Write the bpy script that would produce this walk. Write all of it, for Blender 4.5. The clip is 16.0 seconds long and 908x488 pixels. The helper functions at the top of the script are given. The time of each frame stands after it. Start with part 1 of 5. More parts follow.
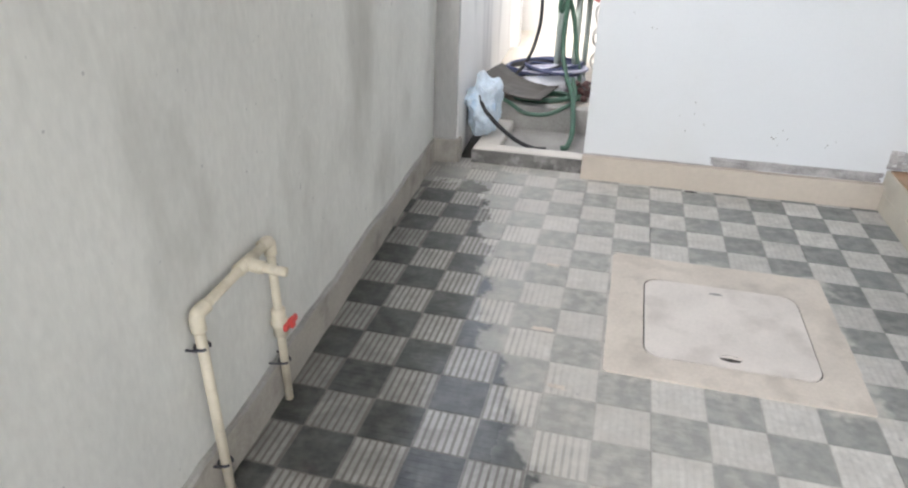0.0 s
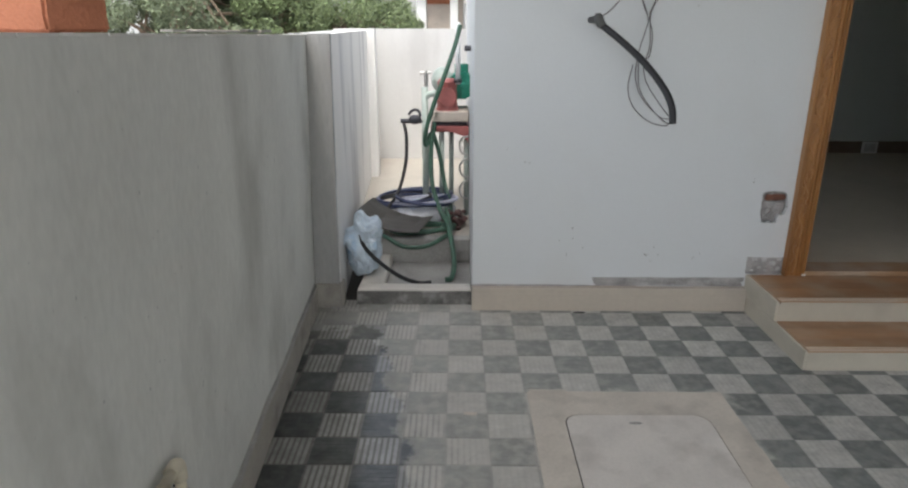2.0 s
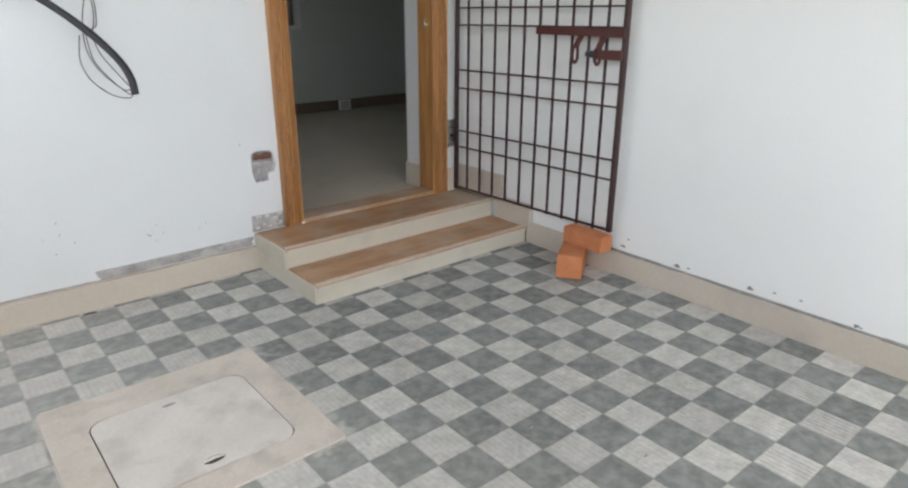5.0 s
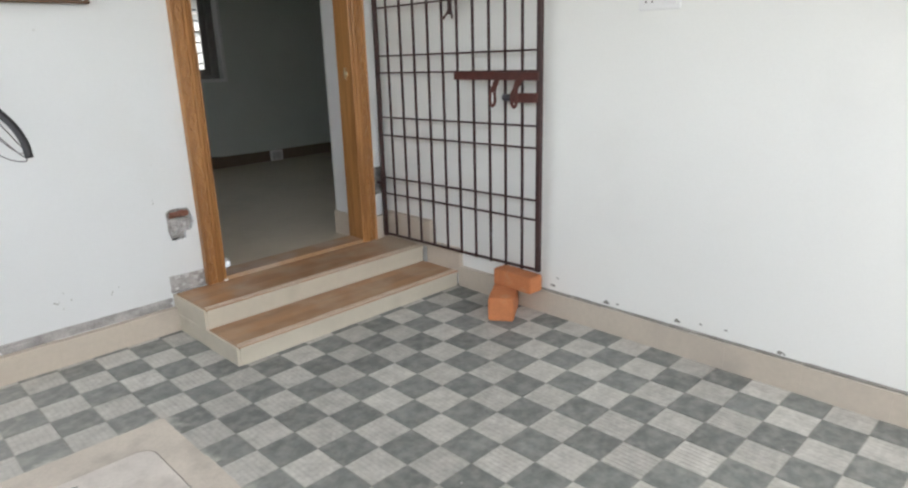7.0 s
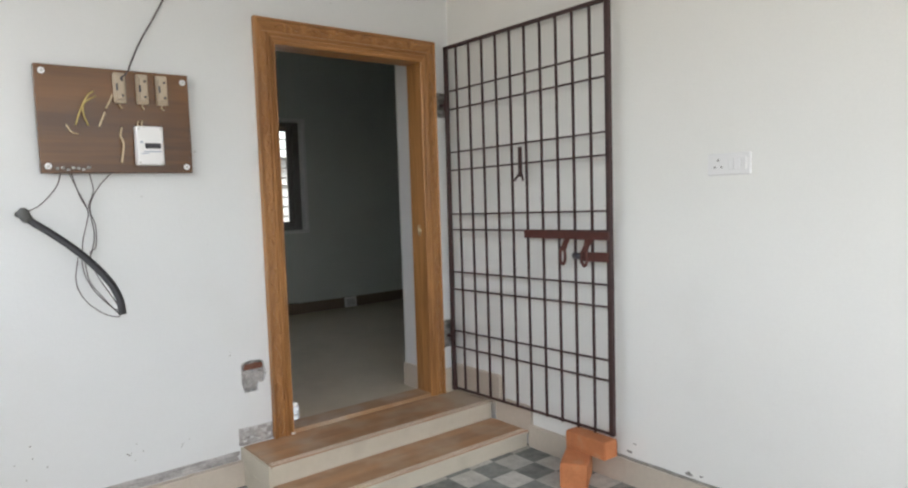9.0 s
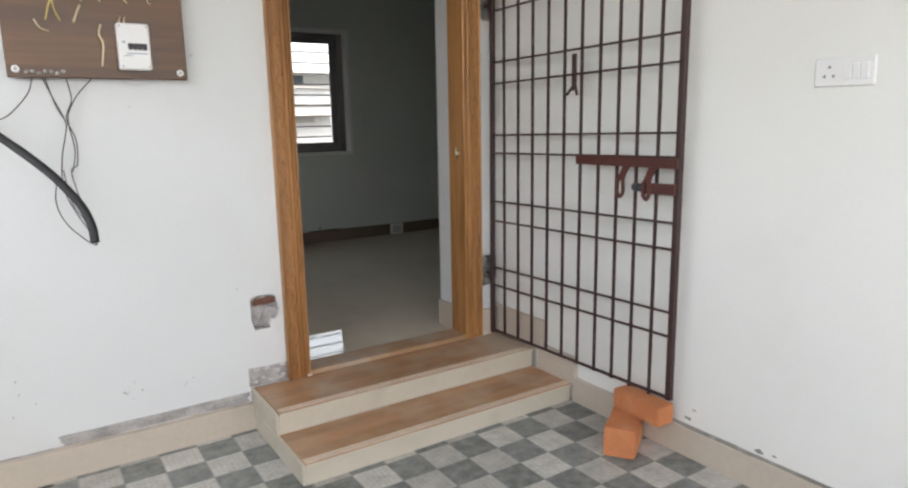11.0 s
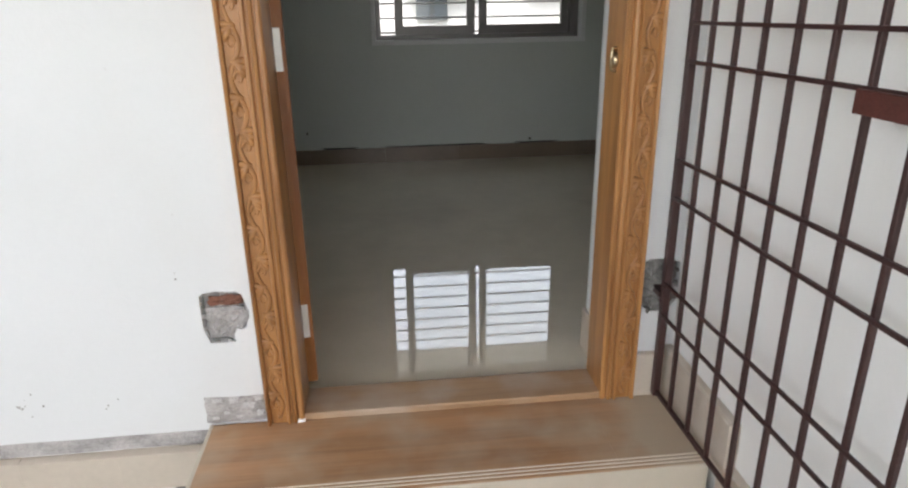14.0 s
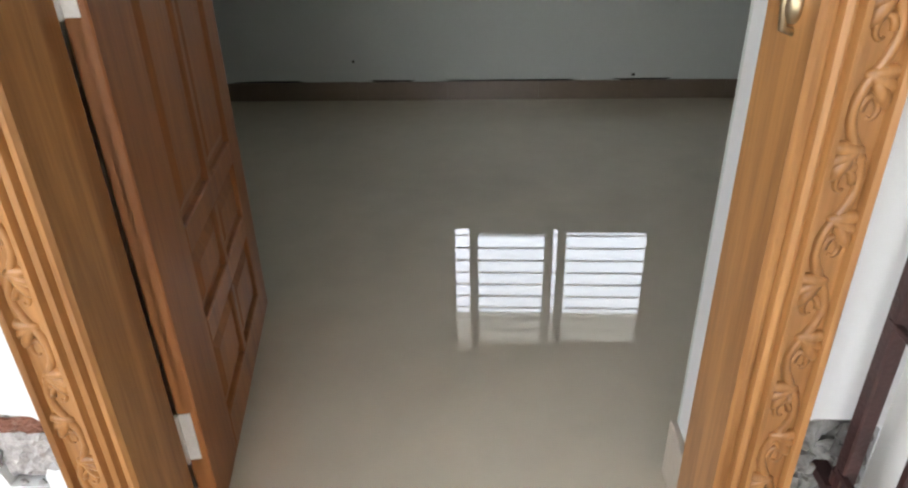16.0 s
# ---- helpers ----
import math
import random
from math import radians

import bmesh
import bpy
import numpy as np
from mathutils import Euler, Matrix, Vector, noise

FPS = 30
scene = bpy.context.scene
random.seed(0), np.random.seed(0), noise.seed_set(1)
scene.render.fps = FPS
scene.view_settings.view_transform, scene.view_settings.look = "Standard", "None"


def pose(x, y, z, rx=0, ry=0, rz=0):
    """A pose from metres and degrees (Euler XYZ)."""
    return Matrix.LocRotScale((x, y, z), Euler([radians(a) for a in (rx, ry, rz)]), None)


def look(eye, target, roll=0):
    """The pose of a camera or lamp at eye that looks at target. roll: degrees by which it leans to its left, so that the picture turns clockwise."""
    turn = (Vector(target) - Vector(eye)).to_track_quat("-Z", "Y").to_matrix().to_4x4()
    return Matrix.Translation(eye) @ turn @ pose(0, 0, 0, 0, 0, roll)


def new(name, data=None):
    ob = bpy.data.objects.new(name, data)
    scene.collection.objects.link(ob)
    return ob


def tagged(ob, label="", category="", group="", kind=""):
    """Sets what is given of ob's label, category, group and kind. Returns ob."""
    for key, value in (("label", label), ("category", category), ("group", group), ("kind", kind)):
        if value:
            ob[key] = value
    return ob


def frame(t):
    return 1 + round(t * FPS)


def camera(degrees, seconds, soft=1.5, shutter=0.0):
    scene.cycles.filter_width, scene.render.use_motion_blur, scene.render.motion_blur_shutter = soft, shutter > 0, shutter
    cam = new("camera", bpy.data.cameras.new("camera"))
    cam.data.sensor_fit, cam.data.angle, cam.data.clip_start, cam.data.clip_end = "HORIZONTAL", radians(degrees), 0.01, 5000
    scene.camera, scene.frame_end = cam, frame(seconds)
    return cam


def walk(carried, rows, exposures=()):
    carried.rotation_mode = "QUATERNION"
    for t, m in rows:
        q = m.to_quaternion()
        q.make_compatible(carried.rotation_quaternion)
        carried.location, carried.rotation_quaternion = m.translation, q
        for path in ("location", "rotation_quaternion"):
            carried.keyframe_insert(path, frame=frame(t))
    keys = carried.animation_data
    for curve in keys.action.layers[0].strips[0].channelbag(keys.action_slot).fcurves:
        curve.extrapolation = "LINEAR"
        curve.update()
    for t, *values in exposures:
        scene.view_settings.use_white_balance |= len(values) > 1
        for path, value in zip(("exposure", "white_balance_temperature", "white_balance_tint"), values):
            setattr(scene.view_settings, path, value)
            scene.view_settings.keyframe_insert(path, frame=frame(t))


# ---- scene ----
cam = camera(69.0, 16.0, soft=2.2)
PATH = [
    (0, (0.138, 0.039, 1.273), (-0.295, 1.753, 0.339), 0.9),
    (0.5, (0.07, 0.183, 1.32), (-0.342, 1.92, 0.418), -2.6),
    (1, (0.015, 0.209, 1.358), (-0.191, 2.047, 0.598), -1.8),
    (1.5, (-0.072, 0.194, 1.4), (-0.143, 2.104, 0.813), -1.0),
    (2, (-0.084, 0.181, 1.373), (-0.096, 2.078, 0.742), 0.1),
    (2.5, (-0.079, 0.175, 1.354), (-0.054, 2.074, 0.726), 0.6),
    (3, (-0.065, 0.173, 1.37), (-0.017, 2.072, 0.746), 0.3),
    (3.5, (-0.02, 0.158, 1.339), (0.299, 2.041, 0.743), 0.4),
    (4, (0.013, 0.141, 1.334), (0.739, 1.889, 0.689), 0.5),
    (4.5, (0.023, 0.108, 1.338), (1.013, 1.717, 0.683), 0.3),
    (5, (0.055, 0.095, 1.338), (1.262, 1.533, 0.646), 0.2),
    (5.2, (0.074, 0.084, 1.318), (1.345, 1.456, 0.61), -0.4),
    (7.3, (0.179, 0.054, 1.362), (1.535, 1.434, 0.853), -2.3),
    (7.5, (0.176, 0.041, 1.387), (1.516, 1.465, 0.969), -2.1),
    (8, (0.173, 0.038, 1.414), (1.484, 1.534, 1.21), -1.7),
    (8.2, (0.176, 0.044, 1.429), (1.477, 1.557, 1.287), -1.6),
    (10.3, (0.297, 0.16, 1.393), (1.445, 1.778, 1.14), -2.3),
    (10.5, (0.379, 0.191, 1.393), (1.502, 1.819, 1.094), -0.4),
    (11, (0.583, 0.368, 1.379), (1.657, 2.014, 1.011), -1.0),
    (11.5, (0.786, 0.581, 1.39), (1.874, 2.192, 0.919), -1.2),
    (12, (1.057, 0.799, 1.373), (2.037, 2.456, 0.832), -0.4),
    (12.5, (1.27, 0.979, 1.352), (2.054, 2.717, 0.75), -0.8),
    (13, (1.501, 1.226, 1.358), (2.227, 2.98, 0.73), -0.1),
    (13.5, (1.757, 1.409, 1.359), (2.216, 3.244, 0.712), -0.4),
    (14, (1.918, 1.554, 1.361), (2.11, 3.42, 0.668), -0.9),
    (14.5, (2.014, 1.817, 1.342), (2.127, 3.646, 0.541), 1.1),
    (15, (2.101, 2.106, 1.326), (2.127, 3.919, 0.482), -2.0),
    (15.5, (2.187, 2.351, 1.333), (2.017, 4.145, 0.467), -2.5),
    (16, (2.209, 2.531, 1.32), (2.089, 4.296, 0.387), -1.5),
]
EXPOSURES = [(0.0, 2.43, 6510, 11), (0.5, 2.35, 6510, 11), (1.0, 2.08, 6510, 11), (1.5, 1.58, 6510, 9), (2.0, 1.34, 6510, 9), (2.5, 1.55, 6510, 9), (3.0, 1.56, 6510, 9), (3.5, 1.50, 6510, 9), (4.0, 1.78, 6510, 9), (4.5, 1.94, 6510, 9), (5.0, 2.26, 6510, 9), (7.5, 2.30, 6710, 9), (8.0, 2.16, 6710, 9), (10.5, 2.33, 6760, 11), (11.0, 2.34, 6760, 11), (12.0, 2.36, 6760, 11), (13.5, 2.63, 6760, 11), (14.0, 2.65, 6760, 11), (15.0, 2.91, 6760, 11), (15.5, 3.03, 6840, 11), (16.0, 3.31, 6790, 11)]
walk(cam, [(t, look(eye, target, roll)) for t, eye, target, roll in PATH], EXPOSURES)

# ---- world, sun ----
world = bpy.data.worlds.new("sky")
scene.world = world
world.use_nodes = True
wn = world.node_tree
sky = wn.nodes.new("ShaderNodeTexSky")
sky.sky_type, sky.sun_disc = "NISHITA", False
SUN_EL, SUN_AZ = radians(60), radians(182)      # azimuth clockwise from +y
sky.sun_elevation, sky.sun_rotation = SUN_EL, SUN_AZ
sky.air_density, sky.dust_density, sky.ozone_density = 1.0, 3.0, 1.0
haze = wn.nodes.new("ShaderNodeHueSaturation")       # white hazy sky
haze.inputs["Saturation"].default_value = 0.36
wn.links.new(sky.outputs[0], haze.inputs["Color"])
wn.links.new(haze.outputs[0], wn.nodes["Background"].inputs[0])
wn.nodes["Background"].inputs[1].default_value = 0.15
sun = new("sun", bpy.data.lights.new("sun", "SUN"))
sun.data.energy, sun.data.angle, sun.data.color = 0.8, radians(12), (1.0, 0.97, 0.92)
sd = Vector((math.sin(SUN_AZ) * math.cos(SUN_EL), math.cos(SUN_AZ) * math.cos(SUN_EL), math.sin(SUN_EL)))
sun.matrix_world = look(sd * 30, (0, 0, 0))


# ---- materials ----
def surf(name, col, rough=0.6, var=0.12, scale=3.0, fine=60.0, bump=0.15, stain=None, stain_amt=0.0, stain_scale=1.2,
         metal=0.0, speck=None, stretch=(1, 1, 1), coords="pos", rand=0.0, spec=0.5, bump_dist=0.004):
    """Two-scale noise variation, optional stains, fine relief."""
    m = bpy.data.materials.new(name)
    m.use_nodes = True
    nt = m.node_tree
    N, L = nt.nodes, nt.links
    b = N["Principled BSDF"]
    b.inputs["Roughness"].default_value = rough
    b.inputs["Metallic"].default_value = metal
    b.inputs["Specular IOR Level"].default_value = spec
    if coords == "pos":
        src = N.new("ShaderNodeNewGeometry").outputs["Position"]
    else:
        src = N.new("ShaderNodeTexCoord").outputs["Object"]
    mp = N.new("ShaderNodeMapping")
    mp.inputs["Scale"].default_value = stretch
    L.new(src, mp.inputs[0])

    def nz(s, d=4.0):
        n = N.new("ShaderNodeTexNoise")
        n.inputs["Scale"].default_value, n.inputs["Detail"].default_value = s, d
        L.new(mp.outputs[0], n.inputs["Vector"])
        return n.outputs["Fac"]

    big, small = nz(scale), nz(fine, 2.0)
    lo = [max(0, c * (1 - var)) for c in col]
    hi = [min(1, c * (1 + var)) for c in col]
    ramp = N.new("ShaderNodeValToRGB")
    ramp.color_ramp.elements[0].position, ramp.color_ramp.elements[1].position = 0.3, 0.7
    ramp.color_ramp.elements[0].color, ramp.color_ramp.elements[1].color = (*lo, 1), (*hi, 1)
    mixv = N.new("ShaderNodeMath")
    mixv.operation = "MULTIPLY_ADD"
    mixv.inputs[1].default_value = 0.35
    L.new(small, mixv.inputs[0])
    sc = N.new("ShaderNodeMath")
    sc.operation = "MULTIPLY"
    sc.inputs[1].default_value = 0.65
    L.new(big, sc.inputs[0])
    L.new(sc.outputs[0], mixv.inputs[2])
    fac = mixv.outputs[0]
    if rand:
        oi = N.new("ShaderNodeObjectInfo")
        r = N.new("ShaderNodeMath")
        r.operation = "MULTIPLY_ADD"
        r.inputs[1].default_value = rand
        L.new(oi.outputs["Random"], r.inputs[0])
        ad = N.new("ShaderNodeMath")
        ad.inputs[1].default_value = -rand / 2
        L.new(fac, ad.inputs[0])
        L.new(ad.outputs[0], r.inputs[2])
        fac = r.outputs[0]
    L.new(fac, ramp.inputs[0])
    out = ramp.outputs[0]
    if stain:
        sn = N.new("ShaderNodeMapRange")
        sn.inputs["From Min"].default_value, sn.inputs["From Max"].default_value = 0.52, 0.72
        sn.inputs["To Max"].default_value = stain_amt
        L.new(nz(stain_scale, 6.0), sn.inputs["Value"])
        mx = N.new("ShaderNodeMix")
        mx.data_type = "RGBA"
        mx.inputs[7].default_value = (*stain, 1)
        L.new(sn.outputs[0], mx.inputs[0])
        L.new(out, mx.inputs[6])
        out = mx.outputs[2]
    if speck:
        sp = N.new("ShaderNodeTexNoise")
        sp.inputs["Scale"].default_value, sp.inputs["Detail"].default_value = speck[0], 1.0
        L.new(src, sp.inputs["Vector"])
        sr = N.new("ShaderNodeMapRange")
        sr.inputs["From Min"].default_value, sr.inputs["From Max"].default_value = speck[1], speck[1] + 0.035
        sr.inputs["To Max"].default_value = speck[2]
        L.new(sp.outputs[0], sr.inputs["Value"])
        mq = N.new("ShaderNodeMix")
        mq.data_type = "RGBA"
        mq.inputs[7].default_value = (*speck[3], 1)
        L.new(sr.outputs[0], mq.inputs[0])
        L.new(out, mq.inputs[6])
        out = mq.outputs[2]
    L.new(out, b.inputs["Base Color"])
    rr = N.new("ShaderNodeMapRange")
    rr.inputs["To Min"].default_value, rr.inputs["To Max"].default_value = rough * 0.85, min(1, rough * 1.15)
    L.new(big, rr.inputs["Value"])
    L.new(rr.outputs[0], b.inputs["Roughness"])
    if bump:
        bp = N.new("ShaderNodeBump")
        bp.inputs["Strength"].default_value, bp.inputs["Distance"].default_value = bump, bump_dist
        L.new(small, bp.inputs["Height"])
        L.new(bp.outputs[0], b.inputs["Normal"])
    return m


def wood(name, light, dark, along, rough=0.35, grain=26.0, dust=0.0, dust_col=(0.46, 0.37, 0.29), drift=None):
    """Long grain along one axis, with rings and pores."""
    m = bpy.data.materials.new(name)
    m.use_nodes = True
    N, L = m.node_tree.nodes, m.node_tree.links
    b = N["Principled BSDF"]
    geo = N.new("ShaderNodeNewGeometry")
    mp = N.new("ShaderNodeMapping")
    mp.inputs["Scale"].default_value = [0.06 if k == along else 1.0 for k in range(3)]
    L.new(geo.outputs["Position"], mp.inputs[0])
    n1 = N.new("ShaderNodeTexNoise")
    n1.inputs["Scale"].default_value, n1.inputs["Detail"].default_value, n1.inputs["Distortion"].default_value = grain, 5, 1.4
    L.new(mp.outputs[0], n1.inputs["Vector"])
    n2 = N.new("ShaderNodeTexNoise")
    n2.inputs["Scale"].default_value, n2.inputs["Detail"].default_value = grain * 9, 2
    L.new(mp.outputs[0], n2.inputs["Vector"])
    ad = N.new("ShaderNodeMath")
    ad.operation = "MULTIPLY_ADD"
    ad.inputs[1].default_value = 0.3
    L.new(n2.outputs[0], ad.inputs[0])
    sc = N.new("ShaderNodeMath")
    sc.operation = "MULTIPLY"
    sc.inputs[1].default_value = 0.75
    L.new(n1.outputs[0], sc.inputs[0])
    L.new(sc.outputs[0], ad.inputs[2])
    r = N.new("ShaderNodeValToRGB")
    r.color_ramp.elements[0].position, r.color_ramp.elements[1].position = 0.38, 0.66
    r.color_ramp.elements[0].color, r.color_ramp.elements[1].color = (*dark, 1), (*light, 1)
    L.new(ad.outputs[0], r.inputs[0])
    col = r.outputs[0]
    if dust:
        n3 = N.new("ShaderNodeTexNoise")
        n3.inputs["Scale"].default_value, n3.inputs["Detail"].default_value = 5.0, 4
        L.new(geo.outputs["Position"], n3.inputs["Vector"])
        mr = N.new("ShaderNodeMapRange")
        mr.inputs["From Min"].default_value, mr.inputs["From Max"].default_value = 0.42, 0.66
        mr.inputs["To Min"].default_value, mr.inputs["To Max"].default_value = dust * 0.25, dust
        L.new(n3.outputs[0], mr.inputs["Value"])
        fac = mr.outputs[0]
        if drift:                         # dust drifted towards one end along x
            sp = N.new("ShaderNodeSeparateXYZ")
            L.new(geo.outputs["Position"], sp.inputs[0])
            wv = N.new("ShaderNodeMath")
            wv.operation = "MULTIPLY_ADD"
            wv.inputs[1].default_value = 0.7
            L.new(n3.outputs[0], wv.inputs[0])
            L.new(sp.outputs["X"], wv.inputs[2])
            dr = N.new("ShaderNodeMapRange")
            dr.inputs["From Min"].default_value, dr.inputs["From Max"].default_value = drift[0] + 0.35, drift[1] + 0.35
            dr.inputs["To Max"].default_value = 0.88
            L.new(wv.outputs[0], dr.inputs["Value"])
            mxm = N.new("ShaderNodeMath")
            mxm.operation = "MAXIMUM"
            L.new(fac, mxm.inputs[0])
            L.new(dr.outputs[0], mxm.inputs[1])
            fac = mxm.outputs[0]
        mx = N.new("ShaderNodeMix")
        mx.data_type = "RGBA"
        mx.inputs[7].default_value = (*dust_col, 1)
        L.new(fac, mx.inputs[0])
        L.new(col, mx.inputs[6])
        col = mx.outputs[2]
    L.new(col, b.inputs["Base Color"])
    b.inputs["Roughness"].default_value = rough
    bp = N.new("ShaderNodeBump")
    bp.inputs["Strength"].default_value, bp.inputs["Distance"].default_value = 0.12, 0.002
    L.new(n2.outputs[0], bp.inputs["Height"])
    L.new(bp.outputs[0], b.inputs["Normal"])
    return m


def paving(name, col, groove=False, dark=False, dust=1.0):
    """Cement tile: spilled cement dust lies in a ragged band beside the drain chamber."""
    m = bpy.data.materials.new(name)
    m.use_nodes = True
    N, L = m.node_tree.nodes, m.node_tree.links
    b = N["Principled BSDF"]
    geo = N.new("ShaderNodeNewGeometry")
    sep = N.new("ShaderNodeSeparateXYZ")
    L.new(geo.outputs["Position"], sep.inputs[0])

    def nz(s, d=5.0):
        n = N.new("ShaderNodeTexNoise")
        n.inputs["Scale"].default_value, n.inputs["Detail"].default_value = s, d
        L.new(geo.outputs["Position"], n.inputs["Vector"])
        return n.outputs["Fac"]

    def rng(v, a, c, lo=0.0, hi=1.0):
        n = N.new("ShaderNodeMapRange")
        n.inputs["From Min"].default_value, n.inputs["From Max"].default_value = a, c
        n.inputs["To Min"].default_value, n.inputs["To Max"].default_value = lo, hi
        L.new(v, n.inputs["Value"])
        return n.outputs[0]

    def op(kind, p, q):
        n = N.new("ShaderNodeMath")
        n.operation = kind
        for k, v in enumerate((p, q)):
            if isinstance(v, (int, float)):
                n.inputs[k].default_value = v
            else:
                L.new(v, n.inputs[k])
        return n.outputs[0]

    def mix(f, c1, c2):
        n = N.new("ShaderNodeMix")
        n.data_type = "RGBA"
        L.new(f, n.inputs[0])
        for k, c in ((6, c1), (7, c2)):
            if isinstance(c, tuple):
                n.inputs[k].default_value = (*c, 1)
            else:
                L.new(c, n.inputs[k])
        return n.outputs[2]

    wob = op("ADD", op("MULTIPLY", op("SUBTRACT", nz(7.0), 0.5), 0.26), op("MULTIPLY", op("SUBTRACT", nz(38.0), 0.5), 0.05))
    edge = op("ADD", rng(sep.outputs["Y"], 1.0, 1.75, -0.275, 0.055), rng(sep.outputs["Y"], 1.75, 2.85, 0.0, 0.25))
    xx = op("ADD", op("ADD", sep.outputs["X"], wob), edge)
    band = op("MULTIPLY", rng(xx, -0.14, -0.115), rng(xx, 0.15, 1.3, 1.0, 0.12))
    back = op("MULTIPLY", op("MULTIPLY", rng(op("ADD", sep.outputs["Y"], wob), 2.85, 3.15), rng(xx, 0.8, 0.2)), 1.15)
    band = op("MAXIMUM", band, back)
    dx = op("SUBTRACT", op("ABSOLUTE", op("SUBTRACT", sep.outputs["X"], 0.566), 0.0), 0.378)
    dy = op("SUBTRACT", op("ABSOLUTE", op("SUBTRACT", sep.outputs["Y"], 2.081), 0.0), 0.381)
    smear = op("ADD", op("MAXIMUM", dx, dy), op("MULTIPLY", op("SUBTRACT", nz(12.0), 0.5), 0.22))
    band = op("MAXIMUM", band, op("MULTIPLY", rng(smear, 0.05, 0.0), 1.5))     # cement smeared round the chamber
    film = op("ADD", op("MULTIPLY", band, 0.42), op("MULTIPLY", rng(nz(21.0, 8.0), 0.42, 0.68), op("MULTIPLY", op("ADD", op("MULTIPLY", band, 0.10), 0.22), rng(xx, -0.16, -0.06, 0.4, 1.0))))
    tone = op("MULTIPLY", rng(nz(14.0), 0.3, 0.7, 0.82, 1.18), rng(nz(55.0, 3.0), 0.35, 0.7, 0.9, 1.12))
    oi = N.new("ShaderNodeObjectInfo")
    tone = op("MULTIPLY", tone, rng(oi.outputs["Random"], 0, 1, 0.86, 1.14))
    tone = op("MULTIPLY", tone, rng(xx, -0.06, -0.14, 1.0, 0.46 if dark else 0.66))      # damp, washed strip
    # darker again deeper in the strip, towards the parapet
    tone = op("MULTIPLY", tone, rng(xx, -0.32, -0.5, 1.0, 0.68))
    hsv = N.new("ShaderNodeHueSaturation")
    hsv.inputs["Color"].default_value = (*col, 1)
    L.new(tone, hsv.inputs["Value"])
    film = op("MULTIPLY", film, dust)
    out = mix(film, hsv.outputs[0], (0.53, 0.51, 0.46))
    if groove:
        dirt = op("MULTIPLY", rng(xx, 0.1, -0.12, 0.04, 0.68), op("SUBTRACT", 1.0, op("MULTIPLY", film, 0.7)))
        out = mix(dirt, out, (0.10, 0.088, 0.075))
    L.new(out, b.inputs["Base Color"])
    clean = op("SUBTRACT", 1.0, film)
    L.new(op("ADD", op("SUBTRACT", 0.72, op("MULTIPLY", op("MULTIPLY", clean, rng(sep.outputs["X"], 0.1, -0.15, 0.2, 1.0)), 0.68)), op("MULTIPLY", nz(40), 0.06)), b.inputs["Roughness"])
    bp = N.new("ShaderNodeBump")
    bp.inputs["Strength"].default_value, bp.inputs["Distance"].default_value = 0.13, 0.002
    L.new(nz(120.0, 2), bp.inputs["Height"])
    L.new(bp.outputs[0], b.inputs["Normal"])
    return m


# white in two tones: the brighter light on the side wall is painted in
WHITE = surf("white_wall_paint", (0.71, 0.728, 0.735), 0.7, 0.02, 1.3, 90, 0.12, (0.66, 0.66, 0.64), 0.4, 1.7, speck=(22, 0.80, 0.4, (0.40, 0.39, 0.37)))
WHITE_LIT = surf("lit_warm_white_paint", (0.84, 0.842, 0.815), 0.7, 0.02, 1.1, 90, 0.12, (0.70, 0.69, 0.66), 0.3, 1.5)
PARAPET = surf("grimy_white_plaster", (0.67, 0.672, 0.64), 0.8, 0.12, 2.8, 60, 0.16, (0.39, 0.39, 0.36), 0.75, 2.6, stretch=(1, 1, 0.5), speck=(48, 0.765, 0.55, (0.30, 0.30, 0.31)))
COPING = surf("pale_coping_mortar", (0.62, 0.61, 0.58), 0.9, 0.15, 6, 60, 0.4, (0.30, 0.29, 0.27), 0.7, 5)
PALE_MORTAR = surf("pale_plaster", (0.56, 0.56, 0.55), 0.9, 0.2, 20, 120, 0.6)
# grime streaks, plus the end post's shade put into a darker base
GRIMY_SHADED = surf("grimy_shaded_plaster", (0.42, 0.415, 0.40), 0.85, 0.15, 3, 60, 0.35, (0.26, 0.25, 0.23), 0.7, 3.0, stretch=(1.5, 1.5, 0.35))
# passage plaster in two tones: side lifted, sunny end wall dimmed in colour
ALLEY_WALL = surf("streaked_white_plaster", (0.80, 0.785, 0.765), 0.8, 0.05, 2.5, 70, 0.25, (0.44, 0.43, 0.44), 0.75, 4.2, stretch=(1.1, 1.1, 0.22))
END_WALL = surf("dimmed_white_plaster", (0.60, 0.59, 0.575), 0.8, 0.06, 2.5, 70, 0.25, (0.42, 0.41, 0.40), 0.5, 3.0, stretch=(1.1, 1.1, 0.4))
CEMENT = surf("grey_cement", (0.33, 0.32, 0.30), 0.9, 0.25, 5, 90, 0.6, (0.16, 0.15, 0.14), 0.5, 4)
SOFFIT = surf("unseen_grey_soffit", (0.30, 0.29, 0.27), 0.9, 0.15, 3, 60, 0.3)
CEMENT_BAND = surf("dirty_cement_band", (0.37, 0.345, 0.305), 0.9, 0.2, 4, 80, 0.5, (0.18, 0.17, 0.15), 0.8, 7)
